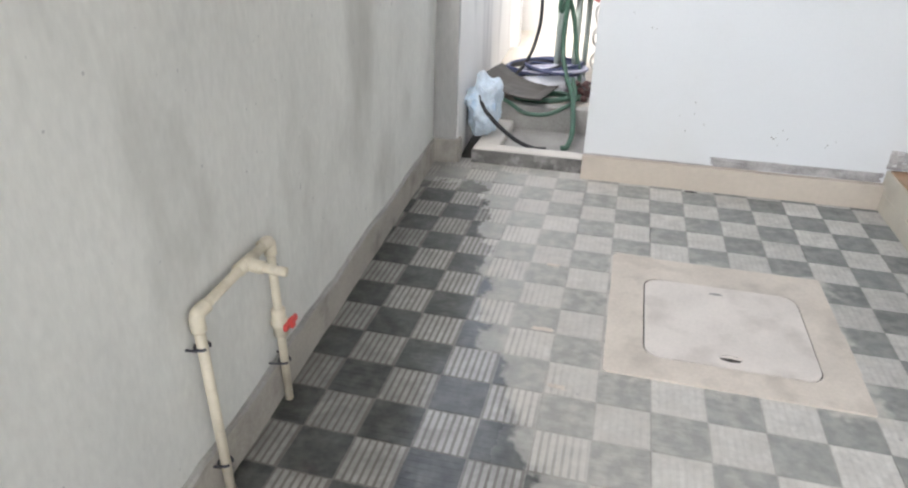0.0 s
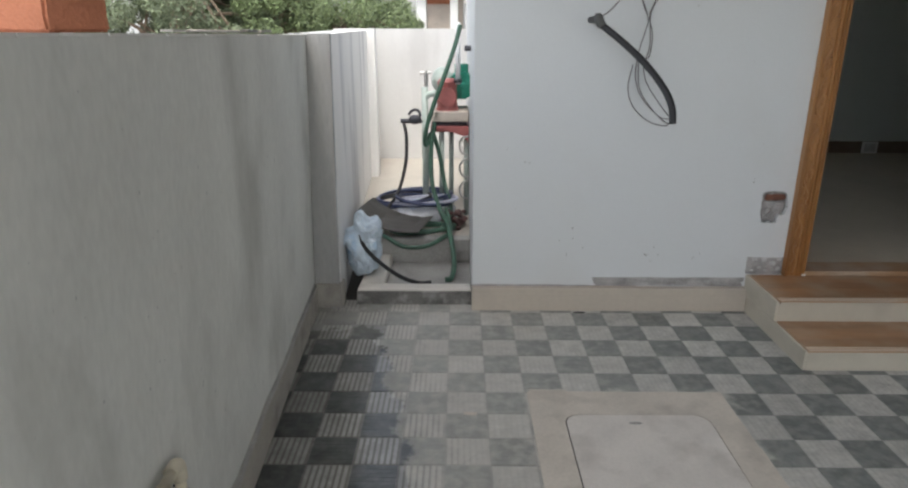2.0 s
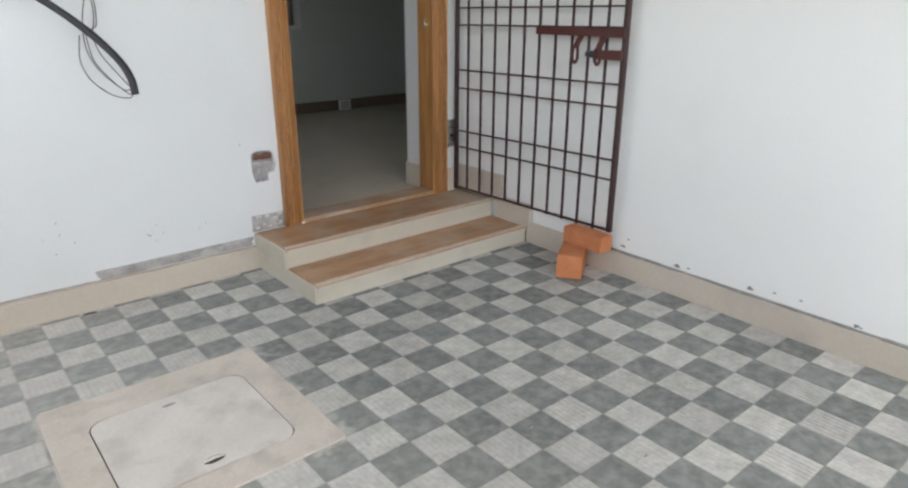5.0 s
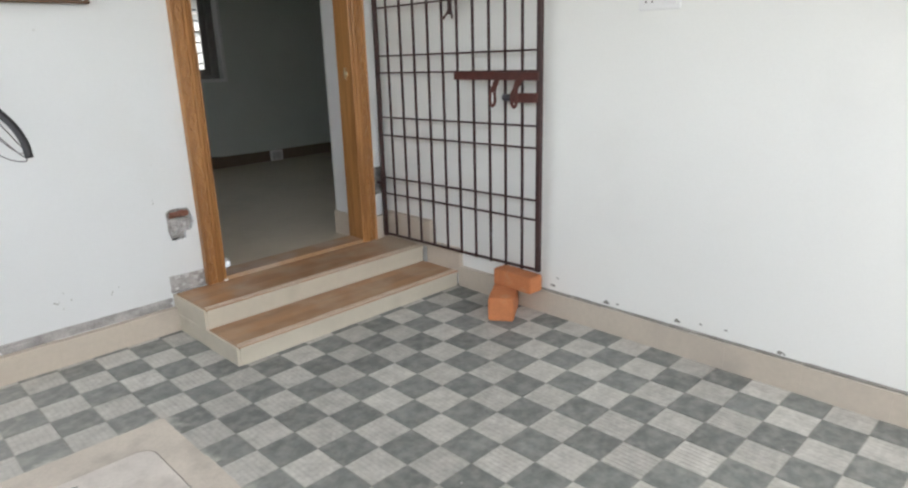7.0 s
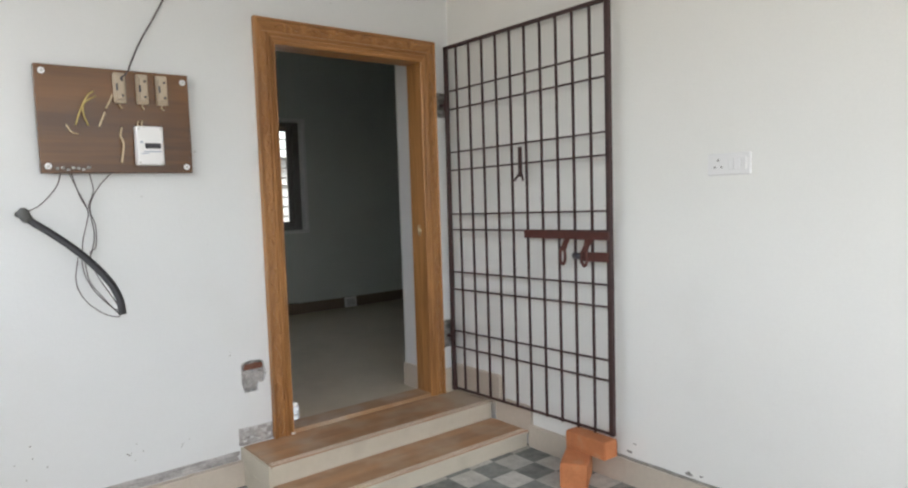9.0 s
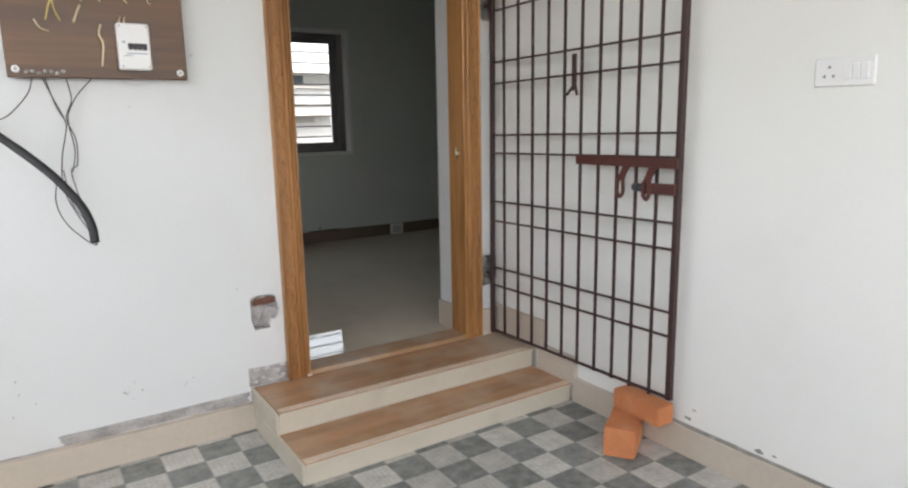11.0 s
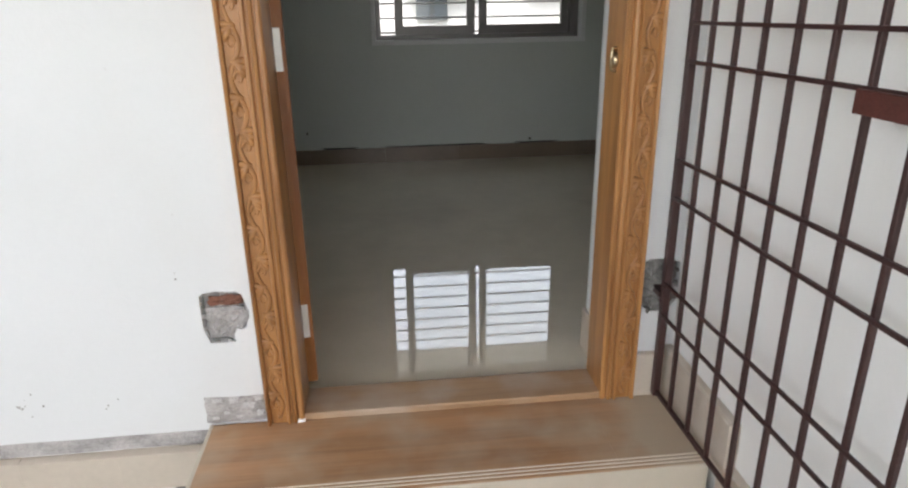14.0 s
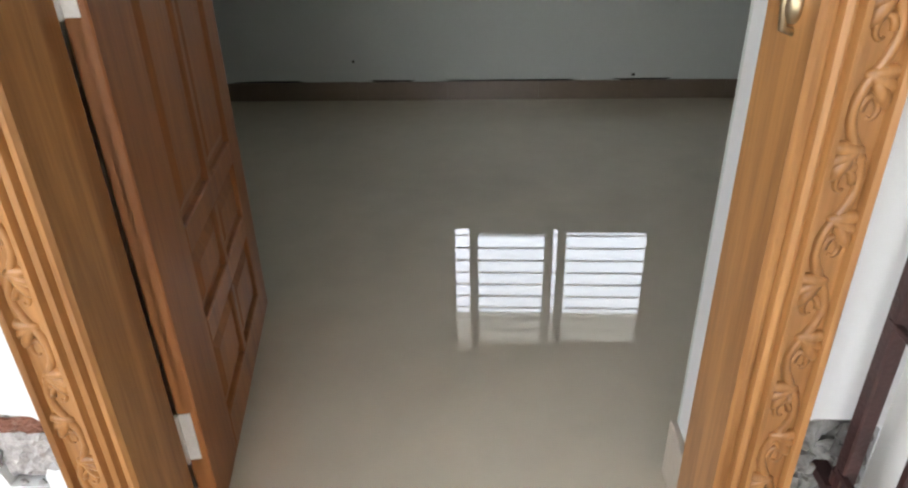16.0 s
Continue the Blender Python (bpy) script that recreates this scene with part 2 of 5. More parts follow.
MORTAR = surf("rough_mortar", (0.39, 0.375, 0.365), 0.95, 0.4, 14, 130, 1.0, (0.6, 0.6, 0.58), 0.6, 18)
SMEAR = surf("grey_mortar_smear", (0.27, 0.26, 0.24), 0.95, 0.3, 14, 130, 0.8, (0.5, 0.49, 0.46), 0.6, 16)
MORTAR_DARK = surf("dark_mortar", (0.165, 0.16, 0.152), 0.95, 0.4, 14, 130, 1.0, (0.5, 0.5, 0.48), 0.7, 12)
SKIRT = surf("beige_ceramic", (0.56, 0.495, 0.415), 0.5, 0.08, 3, 50, 0.1, (0.36, 0.32, 0.28), 0.5, 3)
RISER = surf("cream_ceramic", (0.57, 0.525, 0.435), 0.45, 0.06, 3, 40, 0.05, (0.42, 0.385, 0.315), 0.55, 5)
TREAD = wood("wood_look_ceramic", (0.44, 0.215, 0.088), (0.26, 0.118, 0.046), 0, 0.34, 10, 0.62, (0.50, 0.39, 0.28))
TREAD_DUST = wood("dusty_wood_look_ceramic", (0.44, 0.215, 0.088), (0.26, 0.118, 0.046), 0, 0.4, 10, 0.62, (0.46, 0.385, 0.285), (2.28, 2.62))
LINE = surf("pale_nosing_line", (0.78, 0.69, 0.57), 0.4, 0.05)
TEAK = wood("varnished_teak", (0.46, 0.228, 0.082), (0.25, 0.108, 0.036), 2, 0.33, 16)
TEAK_X = wood("varnished_teak_across", (0.46, 0.228, 0.082), (0.25, 0.108, 0.036), 0, 0.33, 16)
SILL_WOOD = wood("dusty_teak_sill", (0.44, 0.26, 0.12), (0.30, 0.16, 0.07), 0, 0.5, 12, 0.8)
LEAF_WOOD = wood("red_brown_door_wood", (0.375, 0.148, 0.044), (0.235, 0.086, 0.025), 2, 0.5, 12)
BOARD_WOOD = wood("brown_laminate", (0.165, 0.066, 0.013), (0.075, 0.028, 0.006), 0, 0.28, 6)
IRON = surf("maroon_oxide_iron", (0.040, 0.016, 0.015), 0.45, 0.3, 20, 160, 0.3)
IRON_RED = surf("red_oxide_bolt", (0.085, 0.024, 0.018), 0.5, 0.3, 20, 160, 0.3)
STEEL = surf("zinc_steel", (0.55, 0.54, 0.52), 0.4, 0.15, 20, 150, 0.1, metal=0.8)
ZINC = surf("pale_zinc", (0.70, 0.69, 0.66), 0.45, 0.12, 20, 150, 0.1, metal=0.3)
BRASS = surf("dull_brass", (0.42, 0.34, 0.22), 0.35, 0.15, 30, 150, 0.1, metal=0.9)
DARK_GREY = surf("grey_tape", (0.085, 0.088, 0.085), 0.6, 0.2, 30, 120, 0.3)
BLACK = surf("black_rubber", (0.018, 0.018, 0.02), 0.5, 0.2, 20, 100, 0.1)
WIRE = surf("dark_wire", (0.09, 0.075, 0.075), 0.6, 0.2)
YELLOW = surf("yellow_wire", (0.52, 0.40, 0.15), 0.5, 0.1)
CREAM = surf("cream_wire", (0.62, 0.50, 0.33), 0.5, 0.1)
IVORY = surf("ivory_bakelite", (0.46, 0.375, 0.275), 0.35, 0.06)
PLASTIC = surf("white_plastic", (0.80, 0.80, 0.80), 0.3, 0.02, bump=0.0)
DARKPL = surf("dark_plastic", (0.04, 0.04, 0.05), 0.4, 0.1, bump=0.0)
BLUEPRINT = surf("blue_grey_print", (0.30, 0.36, 0.46), 0.5, 0.05, bump=0.0)
PVC = surf("dirty_cream_pvc", (0.66, 0.60, 0.47), 0.45, 0.1, 12, 80, 0.1, (0.35, 0.30, 0.22), 0.6, 14)
REDPL = surf("red_plastic", (0.55, 0.06, 0.05), 0.4, 0.1)
BRICK = surf("red_brick", (0.38, 0.145, 0.078), 0.9, 0.2, 9, 130, 0.8, (0.36, 0.14, 0.08), 0.6, 9, coords="obj")
OLD_BRICK = surf("mortar_stained_brick", (0.20, 0.088, 0.058), 0.95, 0.35, 12, 130, 0.9, (0.33, 0.28, 0.25), 0.85, 30)
ORANGE_BRICK = surf("orange_brick", (0.54, 0.205, 0.085), 0.9, 0.18, 9, 130, 0.6, (0.50, 0.33, 0.21), 0.6, 11, coords="obj")
CONCRETE_LID = surf("dusty_cast_cover", (0.655, 0.61, 0.56), 0.8, 0.10, 6, 90, 0.3, (0.42, 0.38, 0.34), 0.5, 7)
CONCRETE_RIM = surf("smooth_cement_rim", (0.59, 0.535, 0.465), 0.85, 0.12, 6, 90, 0.4, (0.36, 0.325, 0.28), 0.55, 8)
GAP = surf("packed_dirt", (0.05, 0.045, 0.04), 0.95, 0.2)
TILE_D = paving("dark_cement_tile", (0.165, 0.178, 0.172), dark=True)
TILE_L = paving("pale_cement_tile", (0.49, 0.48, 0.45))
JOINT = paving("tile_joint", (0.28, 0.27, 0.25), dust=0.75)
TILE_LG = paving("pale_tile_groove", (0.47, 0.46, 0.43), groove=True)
INT_WALL = surf("grey_green_paint", (0.55, 0.592, 0.568), 0.75, 0.04, 1.5, 80, 0.12)
INT_FLOOR = surf("polished_vitrified_tile", (0.80, 0.735, 0.60), 0.018, 0.06, 2.2, 9, 0.0, (0.50, 0.46, 0.37), 0.35, 1.5, spec=0.9)
INT_FLOOR.node_tree.nodes["Principled BSDF"].inputs["IOR"].default_value = 1.9
INT_SKIRT = surf("brown_ceramic", (0.185, 0.142, 0.105), 0.35, 0.1, 3, 40, 0.05)
ALU = surf("dark_aluminium", (0.24, 0.23, 0.225), 0.4, 0.1, metal=0.35)
HOSE_G = surf("green_hose", (0.05, 0.115, 0.078), 0.4, 0.2, 15, 60, 0.1)
HOSE_B = surf("blue_hose", (0.055, 0.068, 0.14), 0.4, 0.2, 15, 60, 0.1)
HOSE_W = surf("lilac_hose", (0.52, 0.52, 0.62), 0.45, 0.15, 15, 60, 0.1)
PUMP_RED = surf("red_enamel", (0.36, 0.115, 0.105), 0.45, 0.2, 12, 90, 0.2)
PUMP_GREEN = surf("green_enamel", (0.02, 0.22, 0.15), 0.4, 0.2, 12, 90, 0.2)
GALV = surf("grey_green_pipe_paint", (0.40, 0.46, 0.42), 0.5, 0.15, 14, 90, 0.2)
SACK = surf("white_sack", (0.66, 0.67, 0.70), 0.6, 0.15, 14, 60, 0.6, (0.25, 0.40, 0.62), 0.8, 7, bump_dist=0.02)
BLUEBAG = surf("blue_white_plastic", (0.56, 0.65, 0.74), 0.3, 0.2, 14, 45, 0.8, (0.13, 0.36, 0.62), 1.0, 6, bump_dist=0.02)
SHEET = surf("weathered_sheet", (0.088, 0.08, 0.07), 0.6, 0.25, 8, 80, 0.3)
GROUND = surf("dusty_ground", (0.33, 0.30, 0.26), 0.95, 0.15, 2, 40, 0.5)
RUBBLE = surf("maroon_rubble", (0.115, 0.06, 0.055), 0.9, 0.4, 20, 90, 0.5, (0.4, 0.36, 0.33), 0.6, 14)
BASIN_RIM = surf("pale_basin_cement", (0.62, 0.59, 0.54), 0.9, 0.12, 6, 60, 0.4, (0.42, 0.39, 0.35), 0.5, 6)
ALLEY_FLOOR = surf("pale_cement_floor", (0.50, 0.46, 0.40), 0.9, 0.12, 3, 60, 0.4, (0.35, 0.31, 0.27), 0.5, 3)
BARK = surf("bark", (0.16, 0.12, 0.085), 0.95, 0.3, 10, 60, 0.8)
FAR_WHITE = surf("far_white_render", (0.86, 0.86, 0.84), 0.8, 0.04)
FAR_GREY = surf("far_weathered_white_render", (0.52, 0.52, 0.52), 0.85, 0.06, 1.5, 20, 0.1, (0.50, 0.48, 0.47), 0.5, 1.2)
FAR_PINK = surf("far_pinkish_moulding", (0.57, 0.535, 0.515), 0.85, 0.06)
FAR_BEIGE = surf("far_stone", (0.50, 0.44, 0.38), 0.8, 0.15, 3, 20)
FAR_GLASS = surf("far_dark_glass", (0.07, 0.08, 0.09), 0.2, 0.1)
FAR_AQUA = surf("far_aqua_awning", (0.32, 0.55, 0.54), 0.7, 0.1)


def leafmat(name, col):
    m = bpy.data.materials.new(name)
    m.use_nodes = True
    N, L = m.node_tree.nodes, m.node_tree.links
    b = N["Principled BSDF"]
    g = N.new("ShaderNodeNewGeometry")
    h = N.new("ShaderNodeHueSaturation")
    h.inputs["Color"].default_value = (*col, 1)
    r = N.new("ShaderNodeMapRange")
    r.inputs["To Min"].default_value, r.inputs["To Max"].default_value = 0.55, 1.6
    L.new(g.outputs["Random Per Island"], r.inputs["Value"])
    L.new(r.outputs[0], h.inputs["Value"])
    L.new(h.outputs[0], b.inputs["Base Color"])
    b.inputs["Roughness"].default_value = 0.55
    return m


LEAF_A = leafmat("grey_green_leaves", (0.135, 0.165, 0.095))
LEAF_B = leafmat("fresh_green_leaves", (0.125, 0.165, 0.072))

glass = bpy.data.materials.new("window_glass")
glass.use_nodes = True
gb = glass.node_tree.nodes["Principled BSDF"]
gb.inputs["Base Color"].default_value = (0.95, 0.98, 0.97, 1)
gb.inputs["Roughness"].default_value = 0.0
gb.inputs["Transmission Weight"].default_value = 1.0
gb.inputs["IOR"].default_value = 1.45


# ---- mesh helpers ----
def link(name, bm, material, parent=None, smooth=False):
    me = bpy.data.meshes.new(name)
    bmesh.ops.recalc_face_normals(bm, faces=bm.faces)
    bm.to_mesh(me)
    bm.free()
    for mt in (material if isinstance(material, (list, tuple)) else [material]):
        me.materials.append(mt)
    if smooth:
        me.polygons.foreach_set("use_smooth", [True] * len(me.polygons))
    ob = new(name, me)
    if parent:
        ob.parent = parent
    return ob


def part(name, bm, material, parent, label="", smooth=False):
    ob = link(name, bm, material, parent, smooth)
    return tagged(ob, label) if label else ob


def thing(name, label, category, group="", at=(0, 0, 0), kind=""):
    ob = new(name)
    ob.empty_display_size = 0.1
    ob.location = at
    return tagged(ob, label, category, group, kind)


def box(bm, x0, x1, y0, y1, z0, z1, bevel=0.0, seg=1, mat=0, m=None):
    r = bmesh.ops.create_cube(bm, size=1.0)
    vs = r["verts"]
    for v in vs:
        v.co = Vector(((x0 + x1) / 2 + v.co.x * (x1 - x0), (y0 + y1) / 2 + v.co.y * (y1 - y0), (z0 + z1) / 2 + v.co.z * (z1 - z0)))
    fs = {f for v in vs for f in v.link_faces}
    for f in fs:
        f.material_index = mat
    if bevel:
        es = list({e for v in vs for e in v.link_edges})
        out = bmesh.ops.bevel(bm, geom=es, offset=bevel, segments=seg, affect="EDGES", profile=0.5)
        vs = list({v for f in out["faces"] for v in f.verts} | {v for v in vs if v.is_valid})
    if m is not None:
        bmesh.ops.transform(bm, matrix=m, verts=[v for v in vs if v.is_valid])
    return vs


def boxed(name, dims, material, parent=None, bevel=0.0, label="", m=None):
    bm = bmesh.new()
    box(bm, *dims, bevel=bevel, m=m)
    return part(name, bm, material, parent, label)


def curve_pts(pts, n=8):
    """Catmull-Rom through the given points."""
    p = [Vector(q) for q in pts]
    p = [2 * p[0] - p[1]] + p + [2 * p[-1] - p[-2]]
    out = []
    for i in range(1, len(p) - 2):
        for k in range(n):
            t = k / n
            a, b, c, d = p[i - 1:i + 3]
            out.append(0.5 * ((2 * b) + (c - a) * t + (2 * a - 5 * b + 4 * c - d) * t * t + (3 * b - a - 3 * c + d) * t ** 3))
    out.append(p[-2])
    return out


def tube(bm, pts, r, n=8, mat=0, cap=True):
    """Sweep a circle along points; r may be a list."""
    pts = [Vector(p) for p in pts]
    rings = []
    side = None
    for i, p in enumerate(pts):
        d = (pts[min(i + 1, len(pts) - 1)] - pts[max(i - 1, 0)]).normalized()
        if side is None:
            side = d.orthogonal().normalized()
        side = (side - d * side.dot(d)).normalized()
        up = d.cross(side)
        rad = r[i] if isinstance(r, (list, tuple)) else r
        rings.append([bm.verts.new(p + rad * (math.cos(a) * side + math.sin(a) * up)) for a in (2 * math.pi * k / n for k in range(n))])
    for a, b in zip(rings, rings[1:]):
        for k in range(n):
            bm.faces.new((a[k], a[(k + 1) % n], b[(k + 1) % n], b[k])).material_index = mat
    if cap:
        bm.faces.new(rings[0][::-1]).material_index = mat
        bm.faces.new(rings[-1]).material_index = mat


def tubed(name, pts, r, material, parent=None, n=8, label="", smooth=True):
    bm = bmesh.new()
    tube(bm, pts, r, n)
    return part(name, bm, material, parent, label, smooth)


def prism(bm, pts, axis, a, b, mat=0):
    """Extrude a 2D outline along an axis; outline coords are the two other axes in order."""
    def co(p, t):
        c = list(p)
        c.insert(axis, t)
        return Vector(c)
    lo = [bm.verts.new(co(p, a)) for p in pts]
    hi = [bm.verts.new(co(p, b)) for p in pts]
    n = len(pts)
    for k in range(n):
        bm.faces.new((lo[k], lo[(k + 1) % n], hi[(k + 1) % n], hi[k])).material_index = mat
    bm.faces.new(lo[::-1]).material_index = mat
    bm.faces.new(hi).material_index = mat


def rough_patch(bm, o, u, v, w, h, depth, seed, ragged=0.18, cells=9, mat=0):
    """A raised or sunken crust of mortar with a ragged outline: o corner, u and v unit axes, normal u x v."""
    o, u, v = Vector(o), Vector(u), Vector(v)
    nrm = u.cross(v)
    g = []
    for j in range(cells + 1):
        row = []
        for i in range(cells + 1):
            a, b = i / cells, j / cells
            edge = min(a, 1 - a, b, 1 - b)
            ja = (noise.noise((a * 4 + seed, b * 4, 3.1)) * ragged) * (1 if edge < 0.02 else 0.5)
            jb = (noise.noise((a * 4, b * 4 + seed, 7.7)) * ragged) * (1 if edge < 0.02 else 0.5)
            d = 0.0 if edge < 0.02 else depth * (0.55 + 0.9 * noise.noise((a * 7 + seed, b * 7, seed)))
            row.append(bm.verts.new(o + u * (a + ja) * w + v * (b + jb) * h + nrm * d))
        g.append(row)
    for j in range(cells):
        for i in range(cells):
            bm.faces.new((g[j][i], g[j][i + 1], g[j + 1][i + 1], g[j + 1][i])).material_index = mat


def sphere(bm, c, r, sc=(1, 1, 1), seg=10, rings=6, m=None, lump=0.0, seed=0.0):
    res = bmesh.ops.create_uvsphere(bm, u_segments=seg, v_segments=rings, radius=1)
    for w in res["verts"]:
        k = 1 + lump * noise.noise(w.co * 2.2 + Vector((seed, seed, 0)))
        q = Vector((w.co.x * sc[0], w.co.y * sc[1], w.co.z * sc[2])) * r * k
        w.co = (m @ q if m else q) + Vector(c)
    return res["verts"]


def wall_cells(name, label, material, axis, a0, a1, z0, z1, t0, t1, holes, category="wall"):
    """A wall along x (axis 0) or y (axis 1) with openings that go through it, or niches of a given depth from its t0 face."""
    cuts_a = sorted({a0, a1, *[h[0] for h in holes], *[h[1] for h in holes]})
    cuts_z = sorted({z0, z1, *[h[2] for h in holes], *[h[3] for h in holes]})
    bm = bmesh.new()
    for a, b in zip(cuts_a, cuts_a[1:]):
        for c, d in zip(cuts_z, cuts_z[1:]):
            near = t0
            skip = False
            for h in holes:
                if a >= h[0] - 1e-6 and b <= h[1] + 1e-6 and c >= h[2] - 1e-6 and d <= h[3] + 1e-6:
                    if len(h) > 4:
                        near = t0 + h[4]
                    else:
                        skip = True
            if skip:
                continue
            if axis == 0:
                box(bm, a, b, near, t1, c, d)
            else:
                box(bm, near, t1, a, b, c, d)
    return tagged(link(name, bm, material), label, category, kind="structure")


def slanted(bm, y0, y1, f0, f1, z0, z1):
    """A wall between the lines x=f0(y) and x=f1(y)."""
    prism(bm, [(f0(y0), y0), (f1(y0), y0), (f1(y1), y1), (f0(y1), y1)], 2, z0, z1)


# ---- large structure ----
YB, XR = 3.283, 2.77            # front face of the house wall, face of the side wall
tagged(boxed("ground", (-300, 300, -300, 300, -0.5, -0.10), GROUND), "pale dusty ground around the house", "ground", kind="structure")
tagged(boxed("porch_floor_bed", (-1.05, 2.9, -3.6, 3.45, -0.10, -0.012), JOINT), "grey mortar bed under the porch tiles", "floor", kind="structure")

wall_south = wall_cells("wall_south", "white painted house wall with the entrance doorway", WHITE, 0, -0.012, 5.3, 0.0, 3.05, YB, 3.595,
                        [(1.575, 2.595, 0.0, 2.29), (1.383, 1.514, 0.455, 0.616, 0.045), (2.648, 2.768, 0.47, 0.64, 0.035), (2.652, 2.768, 1.885, 2.035, 0.03)])
tagged(boxed("wall_east", (XR, XR + 0.2, -3.6, YB, 0, 3.05), WHITE_LIT), "plain white painted side wall of the porch", "wall", kind="structure")
tagged(boxed("wall_west", (-0.012, 0.2, 3.595, 6.85, 0, 3.05), WHITE), "white house wall along the side passage", "wall", kind="structure")
wall_cells("wall_north", "grey-green painted room wall with a sliding window", INT_WALL, 0, 0.2, 5.3, 0.0, 3.05, 6.62, 6.85, [(1.89, 3.42, 1.085, 2.24)])
tagged(boxed("wall_room_east", (5.3, 5.5, 3.283, 6.85, 0, 3.05), INT_WALL), "grey-green painted room wall", "wall", kind="structure")
tagged(boxed("room_lining_west", (0.2, 0.215, 3.606, 6.62, 0.1, 3.05), INT_WALL), "grey-green painted room wall", "wall", kind="structure")
wall_cells("room_lining_south", "grey-green painted inner side of the entrance wall", INT_WALL, 0, 0.2, 5.3, 0.1, 3.05, 3.596, 3.606, [(1.575, 2.595, 0.1, 2.29)])
tagged(boxed("ceiling_room", (-0.05, 5.5, 3.0, 6.95, 3.05, 3.2), WHITE), "white room ceiling slab", "ceiling", kind="structure")
# out-of-view slab; edges and grey soffit set to shade the porch
tagged(boxed("ceiling_porch", (-0.80, 3.1, -1.9, 3.0, 2.9, 3.05), SOFFIT), "unseen porch ceiling slab, grey to dim the upper walls", "ceiling", kind="structure")
tagged(boxed("floor_room", (0.2, 5.3, 3.40, 6.62, 0.05, 0.187), INT_FLOOR), "glossy beige vitrified room floor", "floor", kind="structure")


def par_in(y):
    return -0.687 - 0.0555 * (y - 1.011)


def par_out(y):
    return par_in(y) - 0.27


bm = bmesh.new()
def par_top(y):
    return 1.363 - 0.0148 * (y - 1.0)


LEAN = 0.032            # the parapet leans a little towards the porch
v8 = [bm.verts.new((f(y) + LEAN * z, y, z)) for y in (-3.6, 3.31) for f, z in ((par_out, -0.1), (par_in, -0.1), (par_in, par_top(y) - 0.004), (par_out, par_top(y) - 0.004))]
for f in ((0, 1, 2, 3), (7, 6, 5, 4), (0, 4, 5, 1), (1, 5, 6, 2), (2, 6, 7, 3), (3, 7, 4, 0)):
    bm.faces.new([v8[k] for k in f])
wall_parapet = tagged(link("wall_parapet", bm, PARAPET), "grimy white plastered parapet wall with stains", "parapet", kind="structure")
bm = bmesh.new()
for k in range(90):                       # uneven mortar crust on the parapet's top
    a, b = -1.4 + k * 0.0523, -1.4 + (k + 1) * 0.0523
    e = 0.004 * noise.noise((k * 0.6, 0, 0))
    c8 = [bm.verts.new((f(y) + o + LEAN * z, y, z)) for y in (a, b) for f, o, z in ((par_out, -0.012, par_top(y) - 0.010), (par_in, 0.002 + e, par_top(y) - 0.006 + e), (par_in, e, par_top(y)), (par_out, -0.012, par_top(y)))]
    for f in ((0, 1, 2, 3), (7, 6, 5, 4), (0, 4, 5, 1), (1, 5, 6, 2), (2, 6, 7, 3), (3, 7, 4, 0)):
        bm.faces.new([c8[q] for q in f])
tagged(link("parapet_coping", bm, COPING), "pale uneven mortar coping on the parapet", "coping", kind="structure")


def al_in(y):
    return -0.677 - 0.055 * (y - 3.32)


bm = bmesh.new()
slanted(bm, 3.31, 6.35, lambda y: al_in(y) - 0.22, al_in, -0.1, 1.329)
slanted(bm, 5.55, 5.75, al_in, lambda y: al_in(y) + 0.06, 0.0, 1.34)
tagged(link("wall_passage", bm, ALLEY_WALL), "streaked white parapet wall of the side passage with pilasters", "wall", kind="structure")
bm = bmesh.new()
prism(bm, [(-0.86, 3.312), (-0.86, 3.322), (-0.689, 3.322), (-0.689, 3.285), (-0.806, 3.285), (-0.812, 3.312)], 2, -0.1, 1.333)
for v in bm.verts:
    v.co.x += 0.018 * max(0.0, v.co.z)
tagged(link("wall_pilaster", bm, GRIMY_SHADED), "grimy plastered end post of the parapet, its shade greyed in", "pilaster", kind="structure")
bm = bmesh.new()
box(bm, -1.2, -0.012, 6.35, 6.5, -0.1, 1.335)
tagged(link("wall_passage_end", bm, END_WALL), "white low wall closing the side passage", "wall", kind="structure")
tagged(boxed("passage_floor", (-0.95, -0.012, 3.93, 6.35, -0.1, 0.17), ALLEY_FLOOR), "pale cement floor of the side passage", "floor", kind="structure")
tagged(boxed("passage_gutter", (-0.9, -0.6, 3.3, 3.93, -0.1, -0.004), GAP), "dark dirty gutter beside the wash basin", "floor", kind="structure")
tagged(boxed("wall_rear", (-1.2, 2.77, -6.2, -6.05, -0.1, 1.5), FAR_WHITE), "white compound wall behind the yard", "wall", kind="structure")

# cement bands at the wall feet
bm = bmesh.new()
rows = []
for k in range(139):
    y = min(-3.6 + 0.05 * k, 3.283)
    h = 0.126 + 0.010 * noise.noise((y * 3, 1, 2)) + 0.007 * noise.noise((y * 13, 5, 2))
    w = 0.021 + 0.003 * noise.noise((y * 6, 8, 2))
    rows.append([bm.verts.new((par_in(y) + o, y, z)) for o, z in ((0.0, -0.01), (w, -0.01), (w - 0.001, h - 0.005), (w - 0.006, h), (0.0, h + 0.001))])
